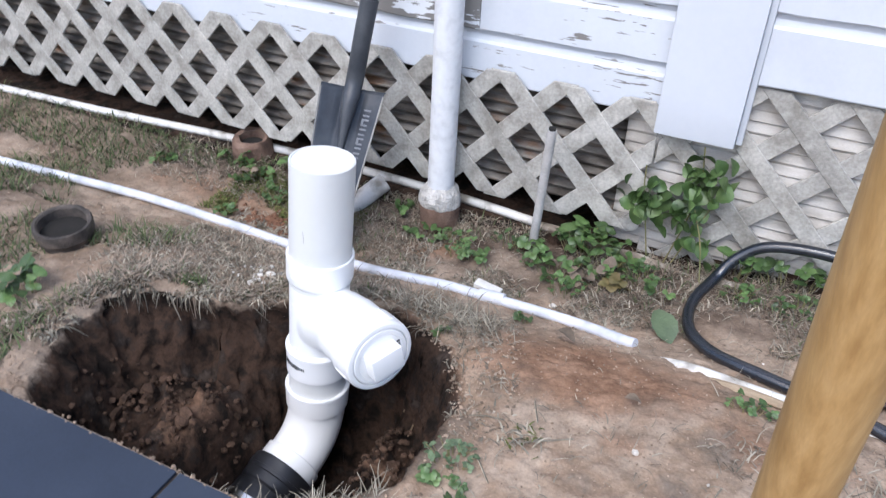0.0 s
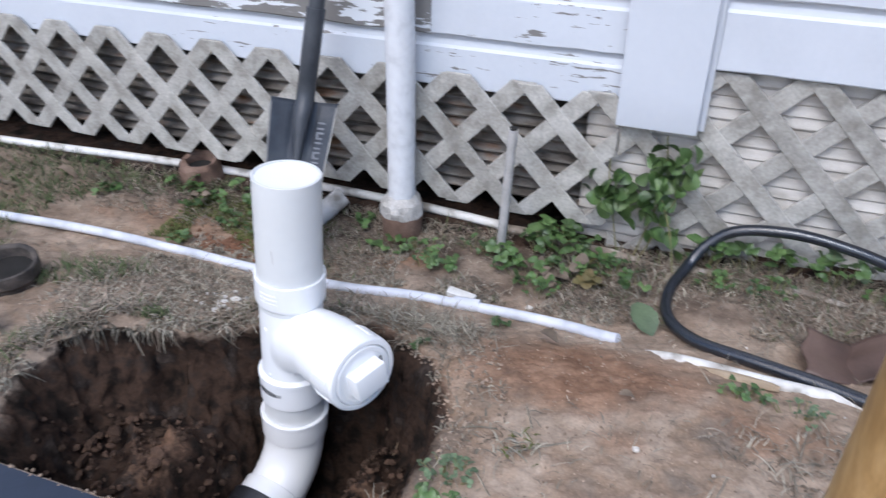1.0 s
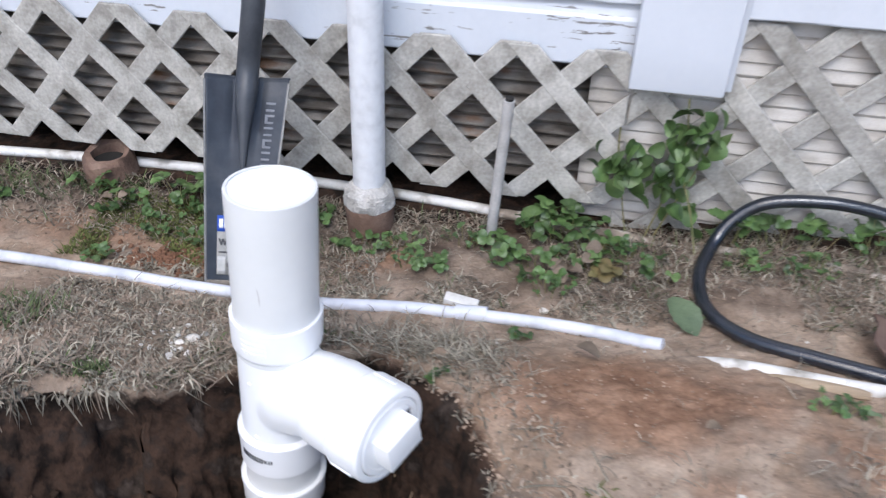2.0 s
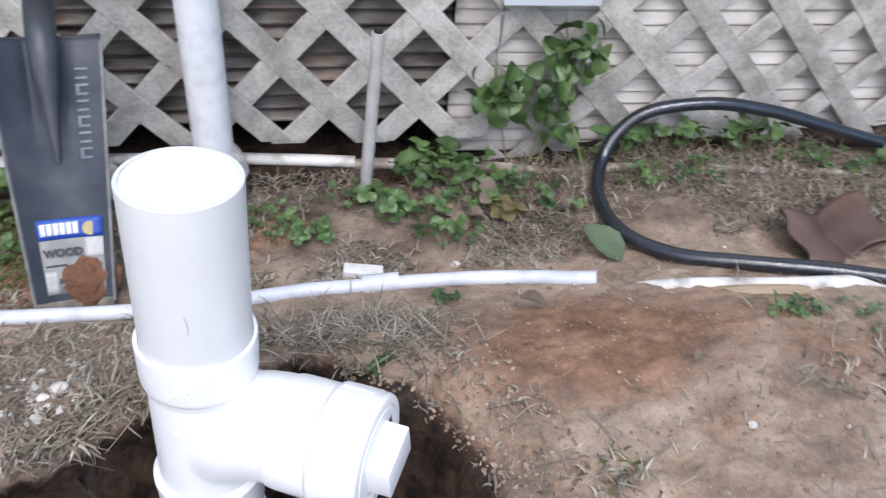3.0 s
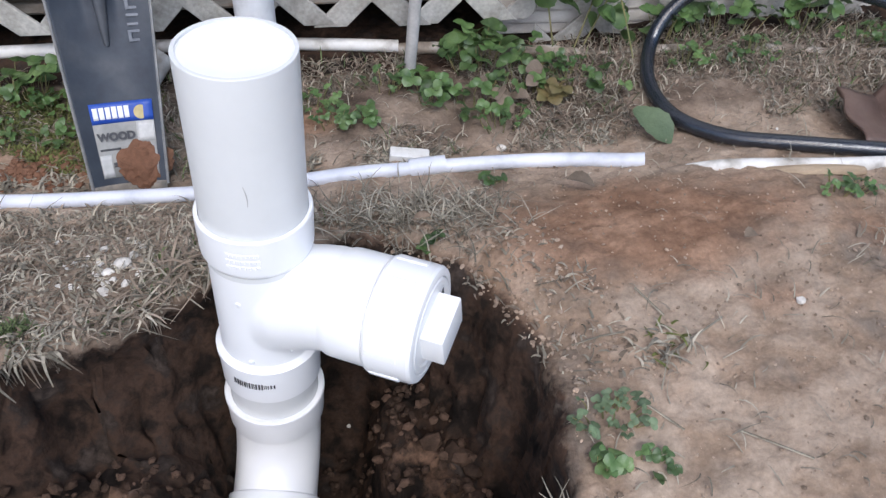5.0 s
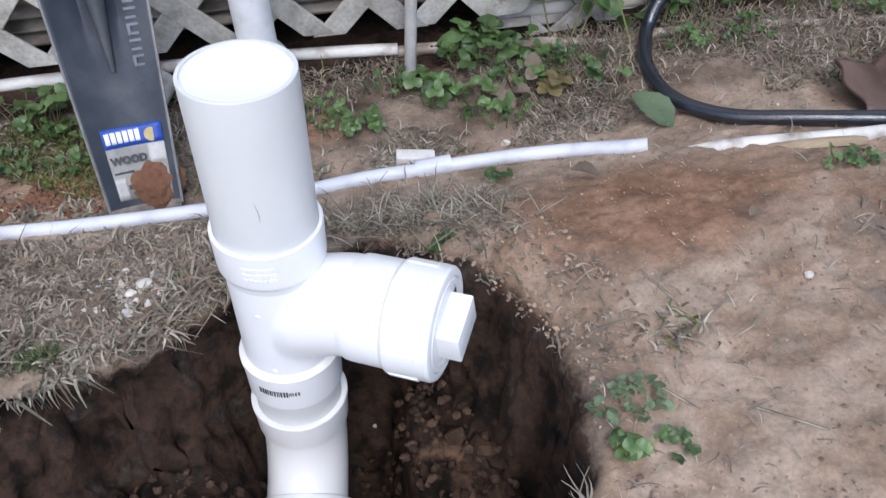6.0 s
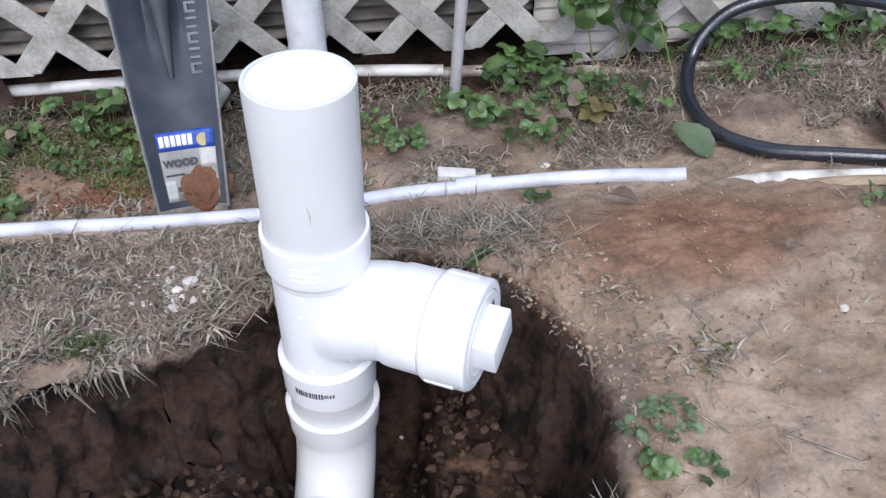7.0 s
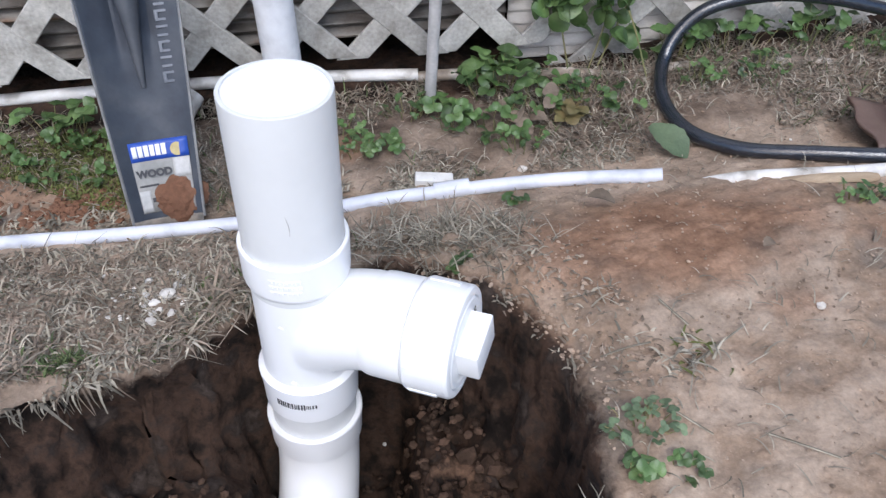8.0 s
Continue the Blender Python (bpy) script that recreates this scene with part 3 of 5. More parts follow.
def lattice(x0, x1, z0, z1, cx, cz, front, rise, label):
    """Two layers of diagonal laths; (cx, cz) is the middle of one opening."""
    P, w, th = 0.158, 0.0405, 0.0065
    panel = thing("lattice_panel", ((x0 + x1) / 2, front, z0), label, "lattice", "lattice under the house wall")
    rng = random.Random(int(x0 * 10) + 50)
    for sign, layer in ((1, 0), (-1, 1)):
        c0 = cx + sign * rise * cz + P / 2
        for m in range(-60, 60):
            c = c0 + m * P
            jit = rng.uniform(-0.002, 0.002)
            hw = w * 0.7071
            lo, hi = z0 - 0.1, z1 + 0.1
            near, far = c - sign * rise * lo, c - sign * rise * hi
            poly = [(near - hw + jit, lo), (near + hw + jit, lo), (far + hw - jit, hi), (far - hw - jit, hi)]
            for axis, lim, below in ((0, x1, True), (0, x0, False), (1, z1 + rng.uniform(-0.004, 0.003), True), (1, z0 + rng.uniform(-0.003, 0.004), False)):
                poly = clip_poly(poly, axis, lim, below) if len(poly) > 2 else []
            if len(poly) < 3:
                continue
            bm = bmesh.new()
            y0 = front + layer * 0.0014
            fr = [bm.verts.new((p[0], y0, p[1])) for p in poly]
            bk = [bm.verts.new((p[0], y0 + th - 0.0003, p[1])) for p in poly]
            f = bm.faces.new(fr)
            bm.faces.new(bk[::-1])
            for k in range(len(poly)):
                bm.faces.new((fr[k], bk[k], bk[(k + 1) % len(poly)], fr[(k + 1) % len(poly)]))
            bmesh.ops.bevel(bm, geom=list(f.edges), offset=0.0016, segments=1, affect="EDGES")
            part("lath", bm, M_LATTICE, panel, smooth=False)
    return panel


# ---- the cleanout pipe in the hole ----
RIM = Vector((0, 0, 0.4365))
DOWN = Vector((-0.046, -0.057, -1)).normalized()


def along(d):
    return RIM + DOWN * d


def build_cleanout():
    pipe = thing("cleanout_pipe", along(0.45), "white plastic drain cleanout with capped side branch standing in the hole", "pipe")
    R = 0.0555
    riser = lathe(RIM, DOWN, [(0, R - 0.004), (0, R - 0.0005), (0.001, R), (0.24, R), (0.24, R - 0.004)])
    ob = part("riser", riser, M_RISER, pipe, "plain off-white plastic riser pipe")
    cap = lathe(RIM, DOWN, [(0.0030, 0.0001), (0.0028, 0.036), (0.0022, 0.044), (0.0016, 0.0465), (0.0016, 0.0495), (0.0026, 0.0508), (0.0026, R - 0.0038), (0.03, R - 0.0038)], closed=False)
    part("test_cap", cap, M_PVC, pipe, "flat white cap closing the top of the pipe")
    # a thin scuff mark on the side facing the yard
    bm = bmesh.new()
    pts = []
    for k in range(9):
        a = 0.05 * math.sin(k / 8 * 2.2) - 0.02
        n = Vector((math.sin(a), -math.cos(a), 0)).normalized()
        n = (n - DOWN * n.dot(DOWN)).normalized()
        pts.append(along(0.112 + 0.024 * k / 8) + n * (R + 0.0002))
    tube(pts, [0.0002 + 0.0003 * math.sin(k / 8 * math.pi) for k in range(9)], 5, bm)
    part("scuff", bm, M_STAKE, ob)
    H, B = 0.0605, 0.0540
    wye = lathe(RIM, DOWN, [(0.180, R + 0.0006), (0.1795, H - 0.001), (0.181, H), (0.187, H), (0.190, H), (0.224, H - 0.0004), (0.227, H - 0.0008), (0.231, H - 0.003), (0.236, B - 0.002), (0.375, B - 0.002), (0.381, H - 0.002),
                            (0.383, H + 0.0015), (0.390, H + 0.0015), (0.392, H), (0.440, H - 0.001), (0.442, H - 0.003), (0.442, 0.05), (0.26, 0.05), (0.24, 0.0502), (0.22, 0.0556)])
    az, el = radians(-26.6), radians(2.4)
    v = Vector((math.cos(el) * math.cos(az), math.cos(el) * math.sin(az), math.sin(el)))
    start = along(0.287)
    up = -DOWN
    curve = []
    for k in range(15):
        t = k / 14
        a, b, c = start + up * -0.085 - v * 0.002, start + up * -0.018 + v * 0.008, start + v * 0.088
        curve.append(a * (1 - t) ** 2 + b * 2 * t * (1 - t) + c * t * t)
    end = curve[-1]
    curve.append(end + v * 0.050)
    bm = tube(curve, [0.046 + 0.0125 * min(1, k / 9) for k in range(len(curve))], 40)
    wob = part("wye_fitting", wye, M_PVC, pipe, "glossy white plastic wye fitting with raised hubs")
    # the body and its sweeping branch, blended into one casting
    lathe(RIM, DOWN, [(0.232, 0.0001), (0.232, B + 0.0008), (0.387, B + 0.0008), (0.387, 0.0001)], 48, bm, closed=False)
    body = part("wye_body", bm, M_PVC, wob, "smooth casting where the branch sweeps out of the pipe")
    md = body.modifiers.new("blend", "REMESH")
    md.mode, md.voxel_size, md.use_smooth_shade = "VOXEL", 0.0026, True
    md = body.modifiers.new("fillet", "SMOOTH")
    md.factor, md.iterations = 0.5, 14
    # moulding nubs and printed bars on the lower hub
    for d, a in ((0.272, -0.42), (0.366, -0.30), (0.352, 0.55)):
        n = Vector((math.sin(a), -math.cos(a), 0))
        part("moulding_nub", lathe(along(d) + n * (B - 0.001 if d < 0.35 else B + (0.004 if a > 0 else 0)), n, [(0, 0.0001), (0, 0.0034), (0.003, 0.0030), (0.004, 0.0001)], 12), M_PVC, wob)
    rng = random.Random(3)
    a = -0.72
    while a < 0.12:
        wdt = rng.choice((0.016, 0.026, 0.04))
        n0 = Vector((math.sin(a + wdt / 2), -math.cos(a + wdt / 2), 0))
        n0 = (n0 - DOWN * n0.dot(DOWN)).normalized()
        hgt = 0.0095 if a < -0.12 else 0.006
        turn = Matrix((n0.cross(DOWN), n0, -DOWN)).transposed()
        part("printed_bar", block(along(0.408) + n0 * (H + 0.0003), (wdt * H * 0.8, 0.0005, hgt), 0, None, turn), M_PRINT, wob)
        a += wdt + rng.choice((0.014, 0.022))
    for row in range(3):
        a = -0.42
        while a < 0.12:
            n0 = Vector((math.sin(a), -math.cos(a), 0))
            n0 = (n0 - DOWN * n0.dot(DOWN)).normalized()
            part("raised_mark", block(along(0.197 + row * 0.008) + n0 * (H - 0.0001), (0.0042, 0.0010, 0.0045), 0.0004, None, Matrix((n0.cross(DOWN), n0, -DOWN)).transposed(), 1), M_PVC, wob)
            a += 0.085 if row else 0.07
    # branch hub with its threaded cleanout adapter and plug
    hub0 = end + v * 0.0087
    hub = lathe(hub0, v, [(0.0, 0.0570), (0.0, 0.0590), (0.004, 0.0606), (0.010, 0.0612), (0.046, 0.0614), (0.0485, 0.0604), (0.0495, 0.0585), (0.0495, 0.056)])
    part("branch_hub", hub, M_PVC, pipe, "white hub of the side branch")
    ad = lathe(hub0 + v * 0.050, v, [(0.0, 0.049), (0.0, 0.0596), (0.002, 0.0640), (0.005, 0.0655), (0.051, 0.0648), (0.0545, 0.0628), (0.056, 0.059), (0.056, 0.0548), (0.050, 0.0538), (0.050, 0.047), (0.0, 0.047)])
    adapter = part("cleanout_adapter", ad, M_PVC, pipe, "white threaded cleanout adapter")
    sidev = v.cross(Vector((0, 0, 1))).normalized()
    upv = sidev.cross(v).normalized()
    for k in range(10):
        q = 2 * math.pi * k / 10 + 0.2
        n = sidev * math.cos(q) + upv * math.sin(q)
        t = v.cross(n)
        part("grip_rib", block(hub0 + v * 0.074 + n * 0.0653, (0.010, 0.034, 0.0026), 0.001, None, Matrix((t, v, n)).transposed(), 1), M_PVC, adapter)
    f0 = hub0 + v * 0.098
    pl = lathe(f0, v, [(0.0, 0.0001), (0.0, 0.0522), (0.006, 0.0530), (0.0085, 0.0512), (0.0085, 0.045), (0.0065, 0.0435), (0.0065, 0.0001)], closed=False)
    plug = part("plug", pl, M_PVC, pipe, "white screw plug with a square wrench key")
    q = radians(-8)
    kx, ky = sidev * math.cos(q) + upv * math.sin(q), upv * math.cos(q) - sidev * math.sin(q)
    part("plug_key", block(f0 + v * 0.0180, (0.060, 0.044, 0.027), 0.0025, None, Matrix((kx, ky, v)).transposed()), M_PVC, plug)
    part("gate_mark", lathe(f0 + v * 0.016 - kx * 0.031, -kx, [(0, 0.0001), (0, 0.0035), (0.002, 0.003), (0.0022, 0.0001)], 12), M_PVC, plug)
    # Ink-dark bars for faint print and, mostly, the key's shaded side.
    for k in range(5):
        part("key_shade_bar", block(f0 + v * 0.0069 - kx * 0.038 + ky * (-0.012 + 0.006 * k), (0.006, 0.0035, 0.0006), 0, None, Matrix((kx, ky, v)).transposed()), M_PRINT, plug)
    # nipple and elbow
    part("nipple", lathe(RIM, DOWN, [(0.43, 0.0545), (0.50, 0.0545), (0.50, 0.050), (0.43, 0.050)]), M_RISER, pipe, "short translucent-white pipe between the fittings")
    E = 0.0615
    elb = lathe(RIM, DOWN, [(0.4815, 0.0552), (0.480, E), (0.4815, E + 0.0015), (0.488, E + 0.0015), (0.490, E), (0.494, E), (0.526, E - 0.0006), (0.5285, E - 0.001), (0.531, E - 0.004), (0.5315, 0.0560), (0.5315, 0.05), (0.5, 0.0545)])
    out = Vector((-0.13, -0.93, -0.32)).normalized()
    p0 = along(0.526)
    corner = along(0.612)
    p2 = corner + out * 0.085
    arc = [p0 * (1 - t) ** 2 + corner * 2 * t * (1 - t) + p2 * t * t for t in [k / 12 for k in range(13)]]
    bm = tube(arc, 0.0560, 40)
    me = bpy.data.meshes.new("tmp")
    bm.to_mesh(me)
    bm.free()
    elb.from_mesh(me)
    bpy.data.meshes.remove(me)
    lathe(p2 - out * 0.012, out, [(0, 0.0565), (0.002, 0.0605), (0.004, 0.0612), (0.05, 0.0612), (0.05, 0.05)], 40, elb)
    part("elbow", elb, M_PVC, pipe, "white plastic elbow turning into the trench")
    c0 = p2 + out * 0.018
    cp = lathe(c0, out, [(0, 0.060), (0, 0.066), (0.003, 0.068), (0.03, 0.068), (0.032, 0.066), (0.05, 0.066), (0.055, 0.063), (0.062, 0.066), (0.09, 0.068), (0.11, 0.068), (0.11, 0.05)], 40)
    coup = part("rubber_coupling", cp, M_BLACKPVC, pipe, "black rubber coupling")
    for d in (0.012, 0.086):
        part("clamp_band", lathe(c0 + out * d, out, [(0, 0.0675), (0, 0.0688), (0.011, 0.0688), (0.011, 0.0675)], 40), M_STEEL if d > 0.05 else M_BLACKPVC, coup)
    part("buried_pipe", lathe(c0, out, [(0.1, 0.055), (0.30, 0.055), (0.30, 0.05), (0.1, 0.05)], 32), M_BLACKPVC, pipe)


# ---- shovel leaning against the wall ----
def build_shovel():
    bl, br = Vector((-0.289, 0.304, 0.0)), Vector((-0.184, 0.314, 0.0))
    tl, tr = Vector((-0.322, 0.490, 0.334)), Vector((-0.179, 0.532, 0.320))
    shovel = thing("shovel", ((bl + br) / 2), "blue-grey steel trench shovel with dirty sticker leaning against the wall", "shovel")
    up = ((tl + tr) - (bl + br)).normalized()
    across = ((tr - tl) + (br - bl)).normalized()
    out = across.cross(up).normalized()
    if out.y > 0:
        out = -out

    def on_blade(u, w, lift=0.0):
        """u across (-1 to 1), w from the tip up (0 to 1)."""
        a, b = bl.lerp(tl, w), br.lerp(tr, w)
        mid = (a + b) / 2
        curl = 0.016 * u * u
        frog = 0.013 * math.exp(-(u / (0.20 + 0.10 * w)) ** 2) * float(smoothstep(0.50, 0.95, w))
        valley = -0.006 * math.exp(-((abs(u) - 0.33) / 0.12) ** 2) * float(smoothstep(0.55, 0.9, w))
        return mid + (b - a) * 0.5 * u + out * (curl + frog + valley + lift)

    bm = bmesh.new()
    nu, nw = 28, 44
    rows = []
    for j in range(nw + 1):
        w = j / nw
        squeeze = 1 - 0.10 * max(0, 1 - w / 0.05) ** 2
        rows.append([bm.verts.new(on_blade((2 * i / nu - 1) * squeeze, w)) for i in range(nu + 1)])
    for a, b in zip(rows, rows[1:]):
        for i in range(nu):
            bm.faces.new((a[i], a[i + 1], b[i + 1], b[i]))
    blade = part("blade", bm, M_BLADE, shovel, "blue-grey painted blade with worn pale edges")
    mod = blade.modifiers.new("thickness", "SOLIDIFY")
    mod.thickness, mod.offset = 0.0025, 0
    for u in (-1, 1):
        tube_pts = [on_blade(u, w) for w in np.linspace(0.02, 0.98, 14)]
        part("blade_edge", tube(tube_pts, 0.0024, 8), M_EDGE, blade)
    for u0, u1 in ((-1.0, -0.24), (0.24, 1.0)):
        bm = bmesh.new()
        lo = [bm.verts.new(on_blade(u0 + (u1 - u0) * k / 6, 1.0)) for k in range(7)]
        hi = [bm.verts.new(on_blade(u0 + (u1 - u0) * k / 6, 1.0) + up * 0.003 - out * 0.014) for k in range(7)]
        for k in range(6):
            bm.faces.new((lo[k], lo[k + 1], hi[k + 1], hi[k]))
        st = part("foot_step", bm, M_BLADE, blade)
        mod = st.modifiers.new("thickness", "SOLIDIFY")
        mod.thickness, mod.offset = 0.003, 0
    top = on_blade(0, 0.98)
    grip = Vector((-0.150, 0.622, 1.02))
    h0 = top + (grip - top) * 0.02
    sock = [on_blade(0, 0.55, 0.001), on_blade(0, 0.75, 0.003), on_blade(0, 0.9, 0.002), top + up * 0.03, top + (grip - top) * 0.16, top + (grip - top) * 0.30]
    part("socket", tube(spline(sock, 6), [0.004 + 0.0165 * min(1, k / 14) for k in range(len(spline(sock, 6)))], 24), M_TUBE, shovel, "dark steel socket")
    part("handle", tube([top + (grip - top) * t for t in (0.25, 0.5, 0.75, 1.0)], 0.0172, 24), M_TUBE, shovel, "dark grey straight handle")
    # sticker near the tip
    def patch(u0, u1, w0, w1, lift, mat, name, parent, label=""):
        bm = bmesh.new()
        g = [[bm.verts.new(on_blade(u0 + (u1 - u0) * i / 6, w0 + (w1 - w0) * j / 4, lift)) for i in range(7)] for j in range(5)]
        for a, b in zip(g, g[1:]):
            for i in range(6):
                bm.faces.new((a[i], a[i + 1], b[i + 1], b[i]))
        ob = part(name, bm, mat, parent, label)
        md = ob.modifiers.new("thickness", "SOLIDIFY")
        md.thickness, md.offset = 0.0004, 0
        return ob
    st = patch(-0.66, 0.80, 0.060, 0.345, 0.0022, M_STICKER, "sticker", shovel, "torn grey and blue product sticker")
    patch(-0.66, 0.80, 0.268, 0.345, 0.0028, M_BLUE, "blue_band", st)
    for k in range(6):
        patch(-0.60 + 0.145 * k, -0.485 + 0.145 * k, 0.284, 0.329, 0.0034, M_WHITE, "white_bar", st)
    patch(-0.34, -0.06, 0.100, 0.118, 0.0030, M_PRINT, "dark_bar", st)
    patch(-0.60, -0.1, 0.165, 0.173, 0.0030, M_PRINT, "thin_bar", st)
    patch(-0.64, -0.36, 0.064, 0.150, 0.0028, M_PALESTICKER, "pale_panel", st)
    patch(0.36, 0.80, 0.190, 0.266, 0.0028, M_PALESTICKER, "pale_panel", st)
    patch(-0.97, 0.97, 0.0, 0.034, 0.0014, M_DUST, "dusty_tip", blade, "tip scoured bare and dusty with soil")
    c = on_blade(0.52, 0.300, 0.0034)
    n = out
    part("badge", lathe(c, n, [(0, 0.0001), (0, 0.0105), (0.0008, 0.010), (0.0008, 0.0001)], 20, closed=False), M_GOLD, st, "round gold badge")
    cu = bpy.data.curves.new("word", "FONT")
    cu.body, cu.size, cu.extrude = "WOOD", 0.0150, 0.0003
    cu.offset = 0.0009
    tmp = new("word", cu)
    bpy.context.view_layer.update()
    me = bpy.data.meshes.new_from_object(tmp)
    bpy.data.objects.remove(tmp)
    me.materials.append(M_PRINT)
    a, b = on_blade(-0.60, 0.205, 0.0040), on_blade(0.35, 0.205, 0.0040)
    xd = (b - a).normalized()
    zd = out.copy()
    yd = zd.cross(xd).normalized()
    zd = xd.cross(yd)
    m = Matrix((xd, yd, zd)).transposed().to_4x4()
    m.translation = a - BASE[shovel.name]
    txt = new("printed_word", me)
    txt.parent, txt.matrix_local = st, m
    # raised bars down one side of the blade
    turn = Matrix((across, up, out)).transposed()
    for k in range(6):
        w = 0.868 - 0.058 * k
        cc = on_blade(0.68, w, 0.001)
        for dx, dy, sx, sy in ((0, 0.0062, 0.027, 0.0045), (0, -0.0062, 0.027, 0.0045), (-0.011 if k % 2 else 0.011, 0, 0.0055, 0.013)):
            part("raised_mark", block(cc + across * dx + up * dy, (sx, sy, 0.0022), 0.0008, None, turn, 1), M_BLADE_PALE, blade)
    # soil stuck over the sticker
    bm = bmesh.new()
    bmesh.ops.create_icosphere(bm, subdivisions=4, radius=1)
    cc = on_blade(0.46, 0.100, 0.003)
    for p in bm.verts:
        q = p.co.copy()
        s = 1 + 0.30 * noise.fractal(q * 2.4, 0.8, 2, 3)
        p.co = cc + across * (q.x * 0.036 * s) + up * (q.y * 0.033 * s) + out * (q.z * 0.009 * s)
    part("caked_soil", bm, M_REDSOIL, shovel, "red soil caked on the blade")


build_wall()
lattice(-3.2, 0.432, 0.076, 0.396, 0.066, 0.318, 0.622, 0.95, "weathered grey diagonal lattice panel under white siding")
lattice(0.436, 2.6, 0.0, 0.470, 0.788, 0.240, 0.626, 1.0, "weathered beige diagonal lattice panel by the trim board")
build_cleanout()
build_shovel()


# ---- pipes and hose on the ground ----
def lay(points, r, sink=0.3):
    """Points (x, y) laid on the soil."""
    return [(x, y, gz(x, y) + r * (1 - sink)) for x, y in points]


def build_pipes():
    a = thing("water_pipe", (0.0, 0.29, 0.02), "thin white plastic water pipe lying on the soil", "pipe", "thin white pipes")
    run = spline([(-3.2, 0.10, 0.012), (-1.6, 0.235, 0.012), (-1.23, 0.251, 0.012), (-0.78, 0.288, 0.012), (-0.50, 0.290, 0.010), (-0.32, 0.282, 0.012), (-0.10, 0.279, 0.016), (0.05, 0.290, 0.020),
                  (0.19, 0.296, 0.026), (0.33, 0.292, 0.034), (0.43, 0.270, 0.050), (0.525, 0.240, 0.067)], 6)
    run = [Vector((p.x, p.y, max(p.z, gz(p.x, p.y) + 0.006))) for p in run]
    part("pipe_run", tube(run, 0.0113, 16), M_THIN, a)
    c = spline([(0.18, 0.297, 0.026), (0.20, 0.298, 0.028), (0.235, 0.298, 0.030)], 3)
    part("pipe_socket", tube([Vector((p.x, p.y, max(p.z, gz(p.x, p.y) + 0.006))) for p in c], 0.0145, 16), M_THIN, a)
    b = thing("water_pipe", (0.8, 0.19, 0.1), "thin white plastic pipe half buried in the soil", "pipe", "thin white pipes")
    run = spline([(x, y, gz(x, y) + dz) for x, y, dz in ((0.52, 0.232, -0.03), (0.595, 0.205, -0.0105), (0.65, 0.187, -0.003), (0.775, 0.162, 0.000), (0.90, 0.158, 0.001), (1.0, 0.139, 0.002), (1.4, 0.07, 0.006), (2.2, -0.1, 0.006))], 7)
    part("pipe_run", tube(run, 0.0122, 16), M_OLDPVC, b)
    s = spline([(x, y, gz(x, y) + dz) for x, y, dz in ((0.66, 0.168, -0.006), (0.73, 0.149, 0.003), (0.80, 0.139, 0.004))], 5)
    tagged(part("wood_strip", tube(s, [0.004] + [0.010] * (len(s) - 2) + [0.007], 8, squash=(1, 0.55)), M_WOOD), "weathered split strip of wood on the soil", "stick")
    w = thing("wall_pipe", (0, 0.67, 0.02), "stained white plastic pipe running along the wall's foot", "pipe", "thin white pipes")
    run = spline([(-3.3, 0.52, 0.02), (-2.2, 0.56, 0.02), (-1.63, 0.587, 0.02), (-1.18, 0.618, 0.02), (-0.79, 0.655, 0.02), (-0.40, 0.668, 0.022), (-0.10, 0.664, 0.022), (0.05, 0.655, 0.022), (0.19, 0.640, 0.022)], 6)
    part("clean_run", tube(run, 0.0115, 16), M_OLDPVC, w)
    run = spline([(0.19, 0.640, 0.022), (0.41, 0.601, 0.024), (0.57, 0.566, 0.030), (0.735, 0.540, 0.040), (1.0, 0.50, 0.045), (1.4, 0.47, 0.05)], 6)
    part("dirty_run", tube([Vector((p.x, p.y, gz(p.x, p.y) + 0.006 - 0.013 * float(smoothstep(0.3, 0.6, p.x)) + 0.005 * math.sin(p.x * 31))) for p in run], 0.0110, 16), M_DIRTYPVC, w, "soil-stained half-buried stretch")
    f = block((0.183, 0.335, gz(0.183, 0.335) + 0.006), (0.062, 0.022, 0.018), 0.003, None, Euler((0.1, 0.1, -0.08)).to_matrix())
    tagged(part("pipe_offcut", f, M_OLDPVC), "small pale plastic offcut beside the thin pipe", "offcut")
    # stub of wider pipe by the shovel
    s = thing("pipe_stub", (-0.20, 0.55, 0.03), "short white plastic pipe stub leaning by the wall", "pipe")
    bm = lathe((-0.285, 0.500, -0.01), (0.08, 0.12, 0.075), [(0, 0.020), (0.0, 0.025), (0.13, 0.025), (0.13, 0.021)], 28)
    part("stub", bm, M_OLDPVC, s)
    # standpipe by the wall
    d = thing("standpipe", (-0.042, 0.56, 0.03), "white painted vertical pipe set in an old hub with lumpy mortar", "pipe")
    part("upright_pipe", tube([(-0.050, 0.572, 0.03), (-0.046, 0.576, 0.4), (-0.043, 0.580, 1.2), (-0.042, 0.584, 2.75)], 0.0325, 28), M_PAINTPIPE, d, "white pipe with thick brushed paint")
    bm = lathe((-0.050, 0.572, 0.046), (0, 0, 1), [(0, 0.030), (-0.004, 0.044), (0.006, 0.052), (0.022, 0.052), (0.038, 0.047), (0.048, 0.038), (0.055, 0.0325), (0.05, 0.028)], 40)
    for p in bm.verts:
        k = 1 + 0.10 * noise.noise(p.co * 45) + 0.05 * noise.noise(p.co * 110)
        p.co.x, p.co.y = -0.050 + (p.co.x + 0.050) * k, 0.572 + (p.co.y - 0.572) * k
        p.co.z += 0.006 * noise.noise(p.co * 40)
    part("mortar_collar", bm, M_MORTAR, d, "whitish lumpy mortar collar")
